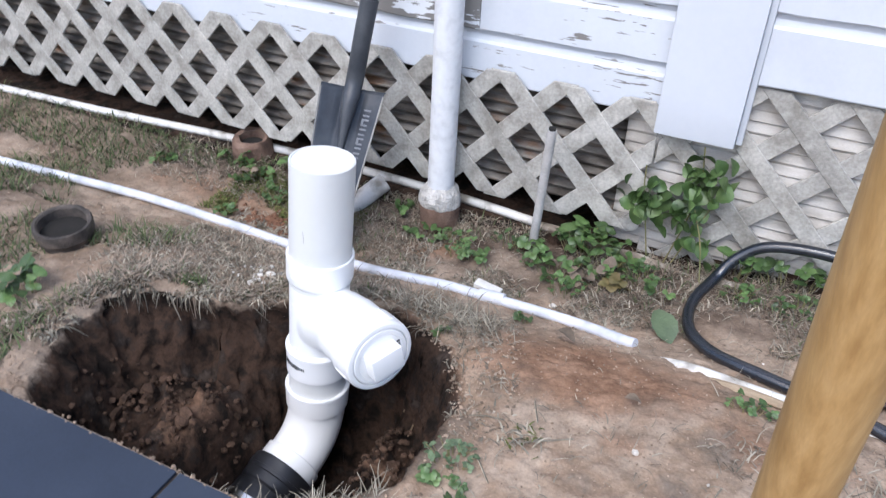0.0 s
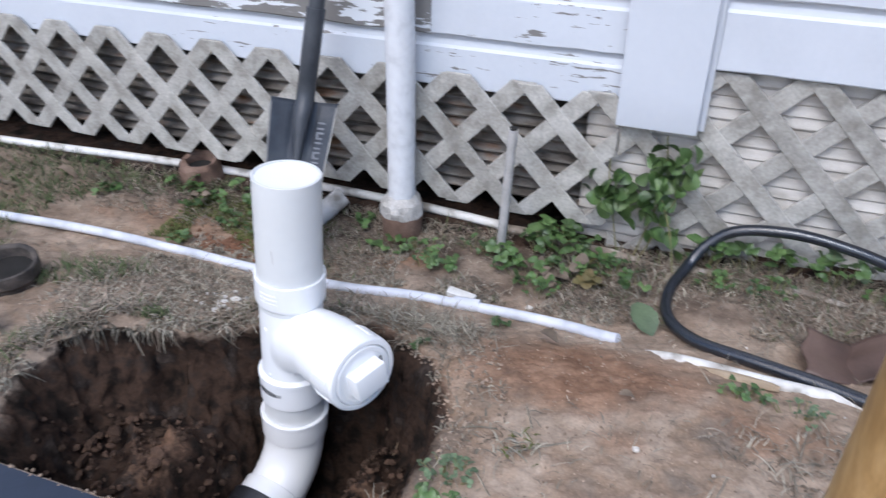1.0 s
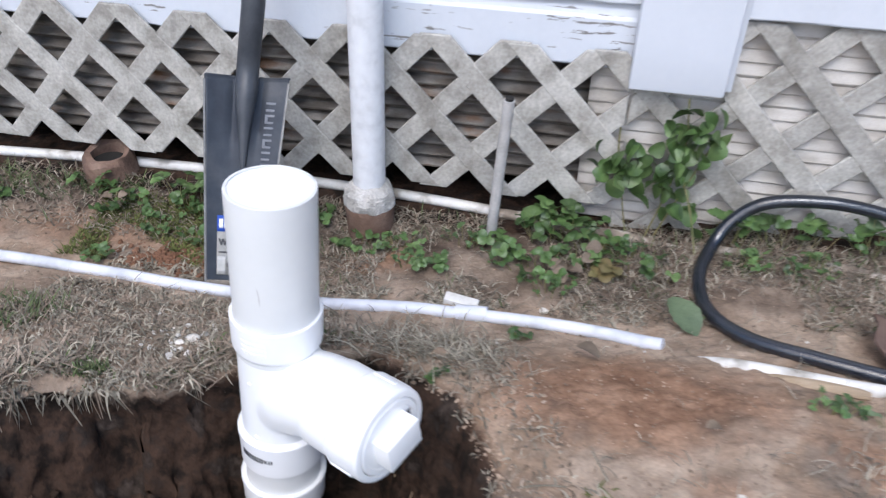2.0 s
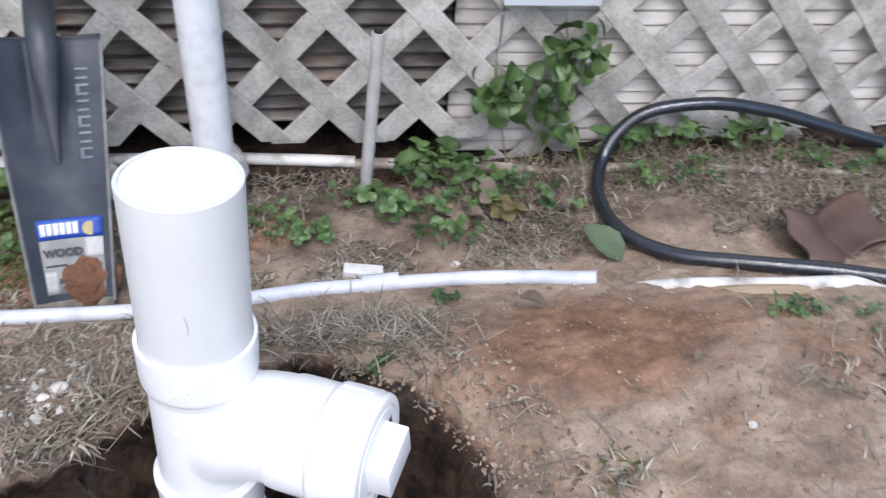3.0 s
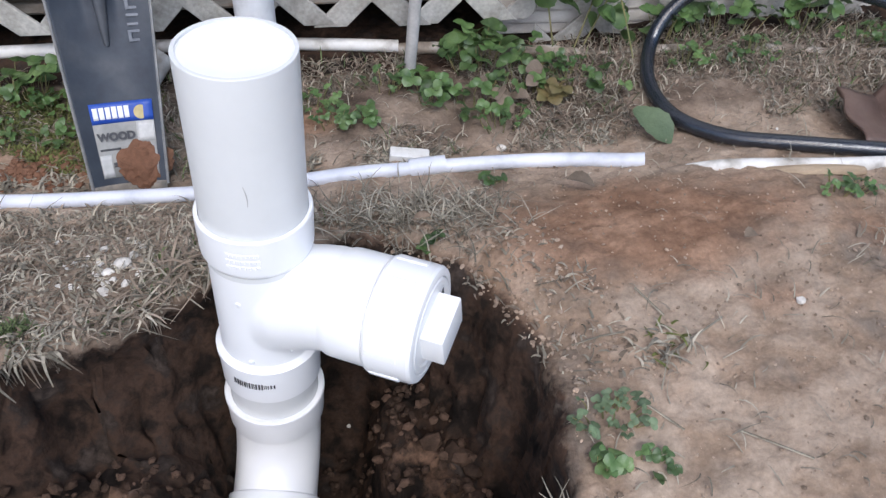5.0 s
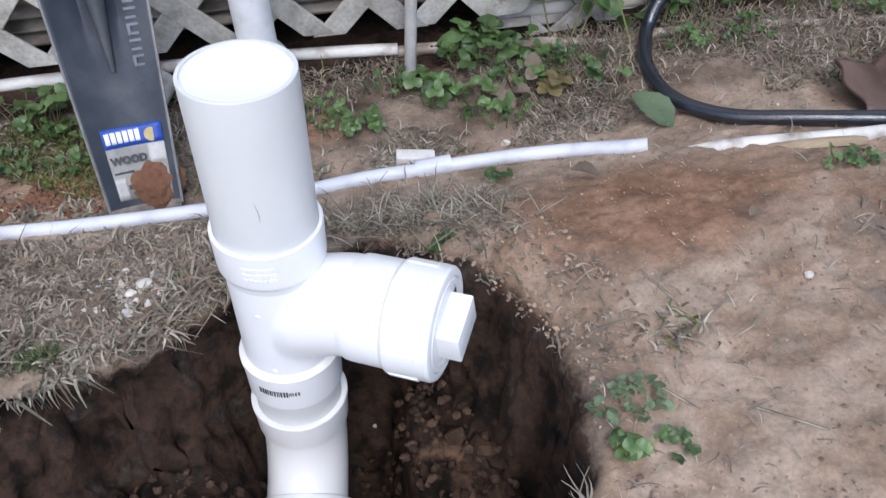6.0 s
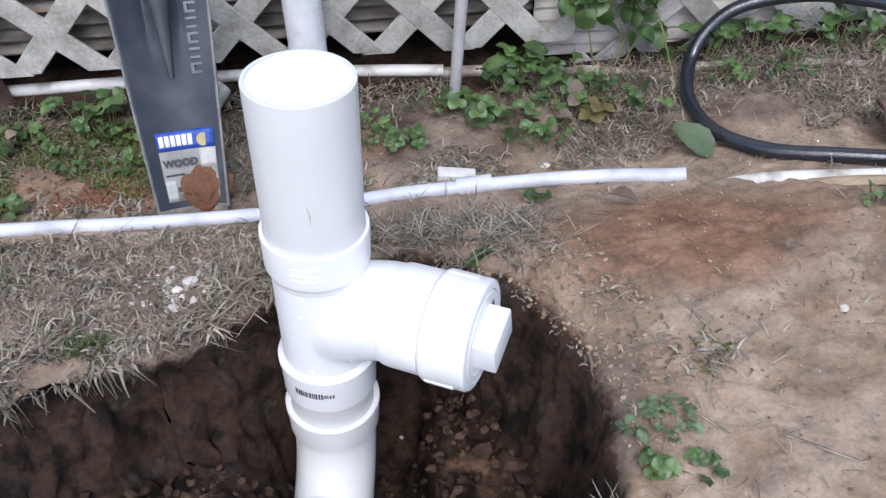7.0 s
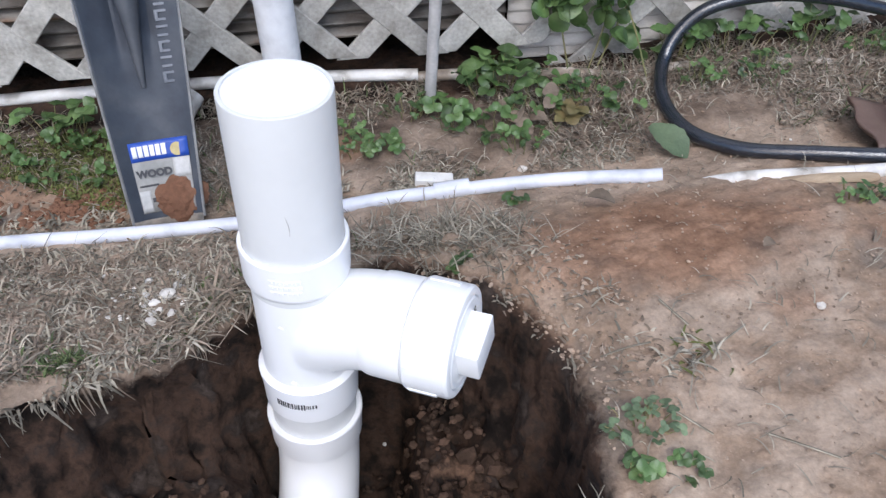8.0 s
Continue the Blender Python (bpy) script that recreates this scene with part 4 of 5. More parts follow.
    bm = lathe((-0.050, 0.572, -0.05), (0, 0, 1), [(0, 0.03), (0, 0.046), (0.085, 0.050), (0.096, 0.052), (0.104, 0.050), (0.104, 0.035)], 40)
    part("hub", bm, M_CLAY, d, "brown soil-stained hub")
    # slim stake
    s = thing("stake", (0.202, 0.562, 0.02), "slim grey conduit stake leaning on the lattice", "stake")
    p0, p1 = Vector((0.200, 0.566, -0.04)), Vector((0.222, 0.550, 0.318))
    part("shaft", lathe(p0, p1 - p0, [(0, 0.007), (0, 0.0105), ((p1 - p0).length, 0.0105), ((p1 - p0).length, 0.007)], 16), M_STAKE, s)
    # Solid black plug drawn for the shade in the stake's hollow end.
    part("shade_plug", lathe(p0, p1 - p0, [((p1 - p0).length - 0.004, 0.0001), ((p1 - p0).length - 0.004, 0.0072), ((p1 - p0).length + 0.005, 0.0085), ((p1 - p0).length + 0.007, 0.0001)], 14, closed=False), M_HOLLOW_SHADE, s)


def build_hose():
    pts = [(2.4, -0.55), (1.9, -0.36), (1.5, -0.17), (1.22, -0.012), (1.02, 0.104), (0.885, 0.172), (0.755, 0.219), (0.660, 0.270), (0.606, 0.348), (0.596, 0.445)]
    low = lay(pts, 0.0135, 0.1)
    run = low + [(0.622, 0.535, 0.068), (0.655, 0.570, 0.112), (0.712, 0.578, 0.154), (0.822, 0.574, 0.170), (0.93, 0.568, 0.158), (1.018, 0.562, 0.137), (1.165, 0.555, 0.096), (1.35, 0.54, 0.055), (1.6, 0.50, 0.07), (2.3, 0.40, 0.09)]
    ob = part("hose", tube(spline(run, 8), 0.0120, 20), M_HOSE)
    tagged(ob, "thick black plastic hose lying in an open loop on the soil", "hose")


def build_left_things():
    p = thing("iron_pipe_stub", (-0.672, -0.008, gz(-0.672, -0.008)), "rusty dark iron pipe stub rising from the soil", "pipe")
    z = gz(-0.672, -0.008)
    bm = lathe((-0.676, -0.004, z - 0.047), (0.07, -0.10, 1), [(0, 0.048), (0, 0.054), (0.068, 0.056), (0.076, 0.061), (0.098, 0.062), (0.103, 0.060), (0.103, 0.054), (0.099, 0.051), (0.01, 0.050)], 44)
    for v in bm.verts:
        v.co += Vector((0.002, 0.002, 0.002)) * noise.noise(v.co * 60)
    part("stub", bm, M_IRON, p)
    # Black disc set below the rim as the stub's inner shade.
    part("shade_disc", lathe((-0.672, -0.010, z + 0.026), (0.07, -0.10, 1), [(0, 0.0001), (0, 0.0515), (0.003, 0.0515), (0.003, 0.0001)], 32, closed=False), M_HOLLOW_SHADE, p)
    c = thing("clay_pipe_stub", (-0.668, 0.632, 0.0), "broken brown clay pipe end by the wall", "pipe")
    bm = lathe((-0.666, 0.632, -0.046), (0.06, -0.10, 1), [(0, 0.036), (0, 0.058), (0.05, 0.060), (0.102, 0.054), (0.113, 0.047), (0.110, 0.036)], 36)
    for v in bm.verts:
        v.co += Vector((0.5, 0.5, 1.4)) * 0.008 * noise.noise(v.co * 28)
    part("stub", bm, M_CLAY, c)
    # The clay end's shaded hollow is a black disc too.
    part("shade_disc", lathe((-0.661, 0.624, 0.037), (0.06, -0.10, 1), [(0, 0.0001), (0, 0.0375), (0.002, 0.0375), (0.002, 0.0001)], 24, closed=False), M_HOLLOW_SHADE, c)


def build_crushed_downspout():
    """A flattened, V-bent piece of brown downspout."""
    ob = thing("crushed_downspout", (0.922, 0.28, gz(0.922, 0.28)), "crushed brown metal downspout piece folded on the soil", "scrap metal")
    bm = bmesh.new()
    rings = []
    n = 40
    for j in range(13):
        t = j / 12
        ring = []
        for k in range(n):
            q = 2 * math.pi * k / n
            s = math.cos(q)
            hgt = math.sin(q)
            x = s * 0.082
            fold = 0.036 * abs(s) ** 1.05
            thick = (0.012 + 0.006 * abs(s) - 0.004 * (1 - t)) * hgt
            y = (t - 0.5) * 0.112 + 0.020 * x / 0.1 + 0.010 * math.sin(3 * s)
            ring.append(bm.verts.new((0.922 + x + 0.006 * math.sin(9 * t), 0.283 + y, gz(0.922, 0.283) + 0.004 + fold * (0.75 + 0.4 * t) + thick)))
        rings.append(ring)
    for a, b in zip(rings, rings[1:]):
        for k in range(n):
            bm.faces.new((a[k], a[(k + 1) % n], b[(k + 1) % n], b[k]))
    sh = part("sheet", bm, M_BROWN, ob)
    md = sh.modifiers.new("thickness", "SOLIDIFY")
    md.thickness, md.offset = 0.0012, -1


def build_foreground():
    for x0, x1 in ((-1.05, 0.006), (0.012, 0.62)):
        z = 0.108
        s = thing("slab", ((x0 + x1) / 2, -0.6, z), "dark slate-blue panel with a crumbly tan edge on the ground", "panel", "dark panels by the hole")
        part("core", block(((x0 + x1) / 2, -0.595, z), (x1 - x0 - 0.002, 0.352, 0.012), 0.003), M_CORE, s, "tan crumbly core")
        part("face", block(((x0 + x1) / 2, -0.600, z + 0.0095), (x1 - x0, 0.350, 0.007), 0.002), M_SLATE, s, "smooth slate-blue face")
    rng = random.Random(8)
    bm = bmesh.new()
    for k in range(160):
        x = rng.uniform(-0.45, 0.2)
        q = bmesh.ops.create_icosphere(bm, subdivisions=1, radius=rng.uniform(0.001, 0.0035))["verts"]
        bmesh.ops.translate(bm, vec=(x, -0.424 + rng.gauss(0, 0.003), 0.117 + rng.uniform(-0.004, 0.004)), verts=q)
    tagged(part("edge_crumbs", bm, M_CLOD), "loose crumbs of tan soil along the panel edge", "crumbs", kind="stuff")
    h = thing("tool_handle", (0.75, -0.495, gz(0.75, -0.495)), "long yellow wooden tool handle stuck upright in the soil", "tool handle")
    p0, p1 = Vector((0.750, -0.495, gz(0.750, -0.495) - 0.05)), Vector((0.707, -0.738, 1.32))
    part("shaft", tube([p0.lerp(p1, k / 10) for k in range(10)] + [p0.lerp(p1, 0.985), p1, p1 + (p1 - p0) * 0.004], [0.0205] * 11 + [0.018, 0.010], 28), M_HANDLE, h)


build_pipes()
build_hose()
build_left_things()
build_crushed_downspout()
build_foreground()


# ---- plants ----
def leaf_mesh(name, mat, lobes=1, fold=0.25):
    """A rounded, slightly folded and toothed leaf one metre long, along +y."""
    bm = bmesh.new()
    def one(angle, size, off):
        n = 9
        mid, left, right = [], [], []
        for k in range(n + 1):
            t = k / n
            w = 0.47 * math.sin(math.pi * min(1, t ** 1.15 * 0.95 + 0.03)) ** 0.62 * (1 + (0.06 if k % 2 else -0.04))
            z = 0.16 * math.sin(t * 2.6)
            c, s = math.cos(angle), math.sin(angle)
            f = lambda x, y, zz: Vector(((x * c - y * s) * size + off[0], (x * s + y * c) * size + off[1], zz * size))
            mid.append(bm.verts.new(f(0, t, z)))
            left.append(bm.verts.new(f(-w, t * 0.97, z + fold * w)))
            right.append(bm.verts.new(f(w, t * 0.97, z + fold * w)))
        for k in range(n):
            bm.faces.new((left[k], mid[k], mid[k + 1], left[k + 1]))
            bm.faces.new((mid[k], right[k], right[k + 1], mid[k + 1]))
    if lobes == 1:
        one(0, 1, (0, 0))
    else:
        one(0, 0.62, (0, 0.10))
        one(1.35, 0.55, (-0.03, 0.08))
        one(-1.35, 0.55, (0.03, 0.08))
    me = bpy.data.meshes.new(name)
    bm.to_mesh(me)
    bm.free()
    me.materials.append(mat)
    me.polygons.foreach_set("use_smooth", [True] * len(me.polygons))
    return me


LEAF3 = leaf_mesh("trefoil", M_LEAF, 3)
LEAF1 = leaf_mesh("oval_leaf", M_LEAF, 1)
LEAFP = leaf_mesh("pale_leaf", M_PALELEAF, 1, 0.15)
LEAFP3 = leaf_mesh("pale_trefoil", M_PALELEAF, 3, 0.15)
LEAFY = leaf_mesh("yellow_leaf", M_YELLOWLEAF, 3)
LEAFD = leaf_mesh("dead_leaf", M_DEADLEAF, 1, 0.35)


def put_leaf(me, parent, place, size, rng, tilt=0.5, name="leaf"):
    ob = new(name, me)
    ob.parent = parent
    rot = Euler((rng.uniform(-tilt, tilt), rng.uniform(-tilt, tilt), rng.uniform(0, 6.283)))
    ob.matrix_local = Matrix.LocRotScale(Vector(place) - BASE[parent.name], rot, Vector((size, size * rng.uniform(0.85, 1.15), size)))
    return ob


def plant(name, center, spread, height, count, size, mesh, label, seed, category="weed", group="weeds", tilt=0.5, lean=(0, 0), alt=None):
    rng = random.Random(seed)
    x, y = center
    base = (x, y, gz(x, y))
    ob = thing(name, base, label, category, group)
    for k in range(count):
        a, r = rng.uniform(0, 6.283), math.sqrt(rng.random())
        px, py = x + spread[0] * r * math.cos(a), y + spread[1] * r * math.sin(a)
        h = height * rng.uniform(0.35, 1.0) * (1 - 0.35 * r)
        tip = Vector((px + lean[0] * h, py + lean[1] * h, max(gz(px, py), base[2] - 0.01) + h))
        foot = Vector((x + (px - x) * 0.7, y + (py - y) * 0.7, 0))
        foot.z = gz(foot.x, foot.y) - 0.002
        if foot.z < base[2] - 0.03:
            continue
        mid = (foot + tip) / 2 + Vector((rng.uniform(-1, 1), rng.uniform(-1, 1), 1)) * h * 0.12
        part("stem", tube([foot, mid, tip], [0.0009, 0.0008, 0.0006], 4), M_STEM, ob)
        put_leaf(alt if alt and rng.random() < 0.10 else mesh, ob, tip, size * rng.uniform(0.65, 1.2), rng, tilt)
    return ob


def build_vine():
    """A leafy vine climbing the lattice below the trim board."""
    rng = random.Random(21)
    base = (0.50, 0.585, gz(0.50, 0.585))
    ob = thing("vine", base, "green leafy vine climbing the lattice below the trim board", "vine")
    stems = [[(0.50, 0.59, 0.02), (0.53, 0.60, 0.14), (0.545, 0.600, 0.24), (0.535, 0.605, 0.33)], [(0.47, 0.59, 0.02), (0.45, 0.600, 0.11), (0.43, 0.605, 0.20), (0.425, 0.605, 0.26)],
             [(0.52, 0.59, 0.04), (0.56, 0.60, 0.15), (0.59, 0.600, 0.24)], [(0.60, 0.52, 0.03), (0.575, 0.57, 0.12), (0.545, 0.59, 0.19)]]
    for s in stems:
        part("vine_stem", tube(spline(s, 6), 0.0016, 6), M_STEM, ob)
    spots = [((0.432, 0.172), 0.036, 0.042, 26), ((0.540, 0.248), 0.042, 0.040, 24), ((0.59, 0.24), 0.022, 0.022, 8), ((0.535, 0.155), 0.045, 0.032, 20), ((0.555, 0.205), 0.03, 0.02, 5), ((0.47, 0.13), 0.035, 0.022, 6),
             ((0.59, 0.08), 0.04, 0.03, 7)]
    for (cx, cz), sx, sz, n in spots:
        for k in range(n):
            x, z = rng.gauss(cx, sx * 0.55), rng.gauss(cz, sz * 0.6)
            o = new("leaf", LEAF1)
            o.parent = ob
            rot = Euler((rng.uniform(0.3, 1.5), rng.uniform(-0.7, 0.7), rng.uniform(-2.4, 2.4)))
            z = min(z, 0.30)
            sc = rng.uniform(0.024, 0.042)
            o.matrix_local = Matrix.LocRotScale(Vector((x, 0.600 - rng.uniform(0, 0.03), z)) - BASE[ob.name], rot, Vector((sc, sc, sc)))


build_vine()
for k, (px, py) in enumerate(((-0.46, 0.46), (-0.40, 0.52), (-0.32, 0.55), (-0.30, 0.46), (0.03, 0.50), (0.07, 0.44), (0.16, 0.53), (0.34, 0.40), (0.48, 0.50), (0.68, 0.50), (0.80, 0.50), (1.02, 0.53))):
    plant("weed", (px, py), (0.05, 0.035), 0.04, 20, 0.017, LEAF3, "small green weed in the dry litter", 140 + k)
GC = "low green trefoil-leaved weed at the foot of the lattice"
plant("groundcover", (0.335, 0.575), (0.085, 0.045), 0.085, 28, 0.041, LEAF3, GC, 31)
plant("groundcover", (0.24, 0.50), (0.05, 0.06), 0.05, 11, 0.033, LEAF3, GC, 131)
plant("groundcover", (0.40, 0.50), (0.06, 0.05), 0.05, 11, 0.031, LEAF3, GC, 132, alt=LEAFD)
plant("groundcover", (0.66, 0.58), (0.05, 0.025), 0.09, 10, 0.037, LEAF3, GC, 133)
plant("groundcover", (-0.36, 0.44), (0.05, 0.03), 0.03, 5, 0.024, LEAF3, "low green weed near the shovel", 135)
plant("groundcover", (0.30, 0.46), (0.085, 0.05), 0.045, 20, 0.034, LEAF3, GC, 32, alt=LEAFD)
plant("groundcover", (0.43, 0.53), (0.045, 0.04), 0.05, 6, 0.034, LEAF3, GC, 33, alt=LEAFY)
plant("groundcover", (0.53, 0.455), (0.035, 0.03), 0.045, 5, 0.034, LEAF3, GC, 34)
plant("groundcover", (0.44, 0.44), (0.02, 0.015), 0.035, 5, 0.037, LEAFY, "yellowing weed among the green ground cover", 35)
plant("groundcover", (0.78, 0.585), (0.10, 0.025), 0.075, 15, 0.037, LEAF3, GC, 36, alt=LEAFP3)
plant("groundcover", (0.92, 0.575), (0.07, 0.03), 0.09, 15, 0.034, LEAF3, GC, 37, alt=LEAFP3)
plant("groundcover", (1.13, 0.50), (0.08, 0.04), 0.05, 11, 0.031, LEAF3, GC, 38)
plant("groundcover", (1.22, 0.42), (0.05, 0.03), 0.04, 6, 0.031, LEAF3, GC, 39)
plant("groundcover", (-0.36, 0.50), (0.07, 0.05), 0.06, 13, 0.037, LEAF3, "low green weed near the shovel", 40)
plant("groundcover", (-0.45, 0.55), (0.06, 0.03), 0.10, 15, 0.037, LEAF3, "low green weed near the wall", 41)
plant("groundcover", (-0.56, 0.50), (0.07, 0.05), 0.04, 18, 0.027, LEAF3, "low green weed near the wall", 141, alt=LEAFD)
plant("groundcover", (-0.66, 0.56), (0.06, 0.03), 0.05, 13, 0.031, LEAF3, "low green weed near the wall", 142)
plant("groundcover", (-0.06, 0.50), (0.05, 0.04), 0.04, 10, 0.027, LEAF3, "low green weed beside the standpipe", 143, alt=LEAFD)
plant("groundcover", (-0.15, 0.56), (0.03, 0.03), 0.05, 5, 0.034, LEAF3, "low green weed near the wall", 42)
plant("weed", (0.346, -0.205), (0.045, 0.032), 0.028, 30, 0.0125, LEAFP3, "small pale green weed at the edge of the hole", 43)
plant("weed", (0.330, -0.258), (0.018, 0.018), 0.022, 9, 0.020, LEAF3, "small green weed at the edge of the hole", 44)
plant("weed", (0.376, -0.262), (0.02, 0.018), 0.03, 9, 0.015, LEAF3, "small green weed at the edge of the hole", 45)
plant("weed", (0.74, 0.09), (0.045, 0.02), 0.03, 22, 0.014, LEAF3, "small green weed in bare soil", 46)
plant("weed", (0.83, 0.07), (0.05, 0.04), 0.025, 18, 0.013, LEAFP3, "small greyish weed in bare soil", 47)
plant("weed", (0.19, 0.085), (0.015, 0.02), 0.02, 4, 0.026, LEAF3, "small green weed at the hole's far edge", 48)
plant("weed", (0.30, 0.24), (0.02, 0.01), 0.02, 5, 0.022, LEAF3, "small green weed beside the thin pipe", 49)
plant("weed", (0.10, 0.43), (0.04, 0.03), 0.03, 8, 0.024, LEAF3, "small green weed in dry grass", 50)
plant("weed", (-0.60, -0.20), (0.05, 0.05), 0.07, 20, 0.038, LEAF3, "bright green weed in the lawn", 52)
plant("weed", (-0.86, 0.47), (0.03, 0.03), 0.04, 10, 0.030, LEAF3, "small green weed in bare soil", 53)
plant("weed", (-0.56, 0.34), (0.05, 0.03), 0.03, 8, 0.024, LEAF3, "small green weed in bare soil", 54)


def lone_leaf(place, size, rot, me, label, lift=0.014):
    ob = new("fallen_leaf", me)
    x, y = place
    ob.matrix_world = Matrix.LocRotScale(Vector((x, y, gz(x, y) + lift)), Euler(rot), Vector((size * 0.66, size, size)))
    tagged(ob, label, "leaf")


lone_leaf((0.538, 0.350), 0.080, (-0.40, 0.2, -2.55), LEAFP, "large pale green fallen leaf beside the hose", 0.038)
lone_leaf((0.582, 0.006), 0.030, (0.3, 0.1, 2.0), LEAFD, "grey curled dead leaf on bare soil")
lone_leaf((0.425, 0.165), 0.040, (0.03, 0.05, 1.2), LEAFD, "brown dead leaf on the soil")
lone_leaf((0.36, 0.45), 0.04, (0.3, 0.2, 4.2), LEAFD, "brown dead leaf among weeds")
lone_leaf((-0.98, 0.50), 0.06, (0.3, 0.2, 1.8), LEAFD, "brown dead leaf in the grass")


# ---- dry grass, straw, stones, clods ----
def blades(name, count, spot, length, width, mat, seed, label, lean=0.6, droop=0.0, category="grass"):
    """Many thin bent blades; spot(rng) gives (x, y) or None."""
    rng = random.Random(seed)
    verts, faces = [], []
    made = 0
    tries = 0
    while made < count and tries < count * 12:
        tries += 1
        p = spot(rng)
        if p is None:
            continue
        x, y, dx, dy = p
        z = gz_cached(x, y)
        a = rng.uniform(0, 6.283)
        ux, uy = math.cos(a) * lean + dx, math.sin(a) * lean + dy
        L = length * rng.uniform(0.4, 1.25)
        w = width * rng.uniform(0.6, 1.3)
        px, py = -uy, ux
        q = math.hypot(px, py) or 1
        px, py = px / q * w, py / q * w
        k0 = len(verts)
        curl, sag = rng.gauss(0, 0.45), droop * rng.uniform(0.2, 1.6)
        for t in (0.0, 0.25, 0.5, 0.75, 1.0):
            h = L * (t * (1 - 0.5 * min(1, lean) * t) - sag * t * t)
            f = L * t * (1 - 0.55 * t * min(1, sag))
            cx, cy = x + ux * f - uy * curl * L * t * t, y + uy * f + ux * curl * L * t * t
            s = 1 - 0.75 * t * t
            verts += [(cx - px * s, cy - py * s, z + h), (cx + px * s, cy + py * s, z + h)]
        faces += [(k0 + 2 * i, k0 + 2 * i + 1, k0 + 2 * i + 3, k0 + 2 * i + 2) for i in range(4)]
        made += 1
    me = bpy.data.meshes.new(name)
    me.from_pydata(verts, [], faces)
    me.materials.append(mat)
    tagged(new(name, me), label, category, kind="stuff")


_gx, _gy = np.arange(-2.2, 1.7, 0.01), np.arange(-0.8, 0.75, 0.01)
_GX, _GY = np.meshgrid(_gx, _gy)
_GZ = ground_z(_GX, _GY)
_GS = hole_depth_in(_GX, _GY)


def gz_cached(x, y):
    return float(_GZ[min(len(_gy) - 1, max(0, int(round((y + 0.8) / 0.01)))), min(len(_gx) - 1, max(0, int(round((x + 2.2) / 0.01))))])


def rim_at(x, y):
    return float(_GS[min(len(_gy) - 1, max(0, int(round((y + 0.8) / 0.01)))), min(len(_gx) - 1, max(0, int(round((x + 2.2) / 0.01))))])


def patchy(x, y, seed, cut):
    return float(waves(np.array([x]), np.array([y]), 14, seed)[0]) > cut


def at_rim(rng):
    x, y = rng.uniform(-0.55, 0.06), rng.uniform(-0.36, 0.16)
    s = rim_at(x, y)
    if not -0.085 < s < -0.002 or y < -0.25 and x > -0.2:
        return None
    if not patchy(x * 2.2, y * 2.2, 64, -0.05):
        return None
    return x, y, (0.12 if x < -0.3 else 0.04), -0.12


def over_edge(rng):
    """Just outside the rim, leaning out over the hole."""
    x, y = rng.uniform(-0.50, 0.05), rng.uniform(-0.30, 0.14)
    s = rim_at(x, y)
    if not -0.035 < s < 0.004 or not patchy(x * 2.5, y * 2.5, 66, -0.02):
        return None
    gx, gy = rim_at(x + 0.02, y) - rim_at(x - 0.02, y), rim_at(x, y + 0.02) - rim_at(x, y - 0.02)
    q = math.hypot(gx, gy) or 1
    return x, y, gx / q * 0.5, gy / q * 0.5


def at_far_rim(rng):
    x, y = rng.gauss(0.17, 0.07), rng.gauss(0.16, 0.035)
    return (x, y, 0.0, -0.2) if rim_at(x, y) < 0.0 else None


def at_near_rim(rng):
    x, y = rng.uniform(-0.02, 0.28), rng.uniform(-0.46, -0.3)
    s = rim_at(x, y)
    return (x, y, 0, 0.3) if -0.05 < s < 0.02 else None


def in_lawn(rng):
    x, y = rng.uniform(-2.0, -0.42), rng.uniform(-0.55, 0.6)
    if x < -0.9 and y > 0.40:
        return x, y, 0, 0
    if rim_at(x, y) > -0.01 or not patchy(x, y, 61, -0.05 if y < 0.15 else 0.12) or 0.2 < y < 0.5 and x > -0.95:
        return None
    return x, y, 0, 0


def in_back(rng):
    x, y = rng.uniform(-0.95, 1.3), rng.uniform(0.33, 0.62)
    if x < -0.3 and (y < 0.42 or rng.random() < 0.55):
        return None
    if not patchy(x, y, 62, -0.22):
        return None
    return x, y, 0, -0.1


def anywhere(rng):
    x, y = rng.uniform(-1.3, 1.25), rng.uniform(-0.45, 0.6)
    if rim_at(x, y) > -0.005 or 0.3 < x < 0.7 and 0.0 < y < 0.2 and rng.random() < 0.8:
        return None
    return x, y, 0, 0


def left_bank(rng):
    x, y = rng.uniform(-0.55, 0.0), rng.uniform(-0.05, 0.26)
    return (x, y, 0, -0.1) if rim_at(x, y) < -0.01 and patchy(x, y, 63, -0.55) else None


blades("rim_grass", 600, over_edge, 0.033, 0.0020, M_STRAW, 173, "curled dry grass hanging over the edge of the hole", 0.6, 1.25)
blades("rim_grass", 260, over_edge, 0.034, 0.0015, M_LITTER, 174, "dead roots and grass hanging over the edge of the hole", 0.40, 1.8)
blades("rim_grass", 500, at_rim, 0.036, 0.0018, M_STRAW, 71, "dry straw-coloured grass hanging over the rim of the hole", 0.85, 0.22)
blades("rim_grass", 200, at_rim, 0.040, 0.0017, M_STRAW, 171, "long tangled dry grass at the rim of the hole", 0.9, 0.50)
blades("rim_grass", 700, at_rim, 0.050, 0.0016, M_LITTER, 172, "brown dead grass at the rim of the hole", 0.9, 0.35)
blades("rim_grass", 500, at_far_rim, 0.045, 0.0011, M_STRAW, 72, "tuft of dry grass beyond the hole", 0.9, 0.1)
blades("rim_grass", 420, at_near_rim, 0.034, 0.0011, M_STRAW, 73, "dry grass tuft at the near edge of the hole", 0.7, 0.1)
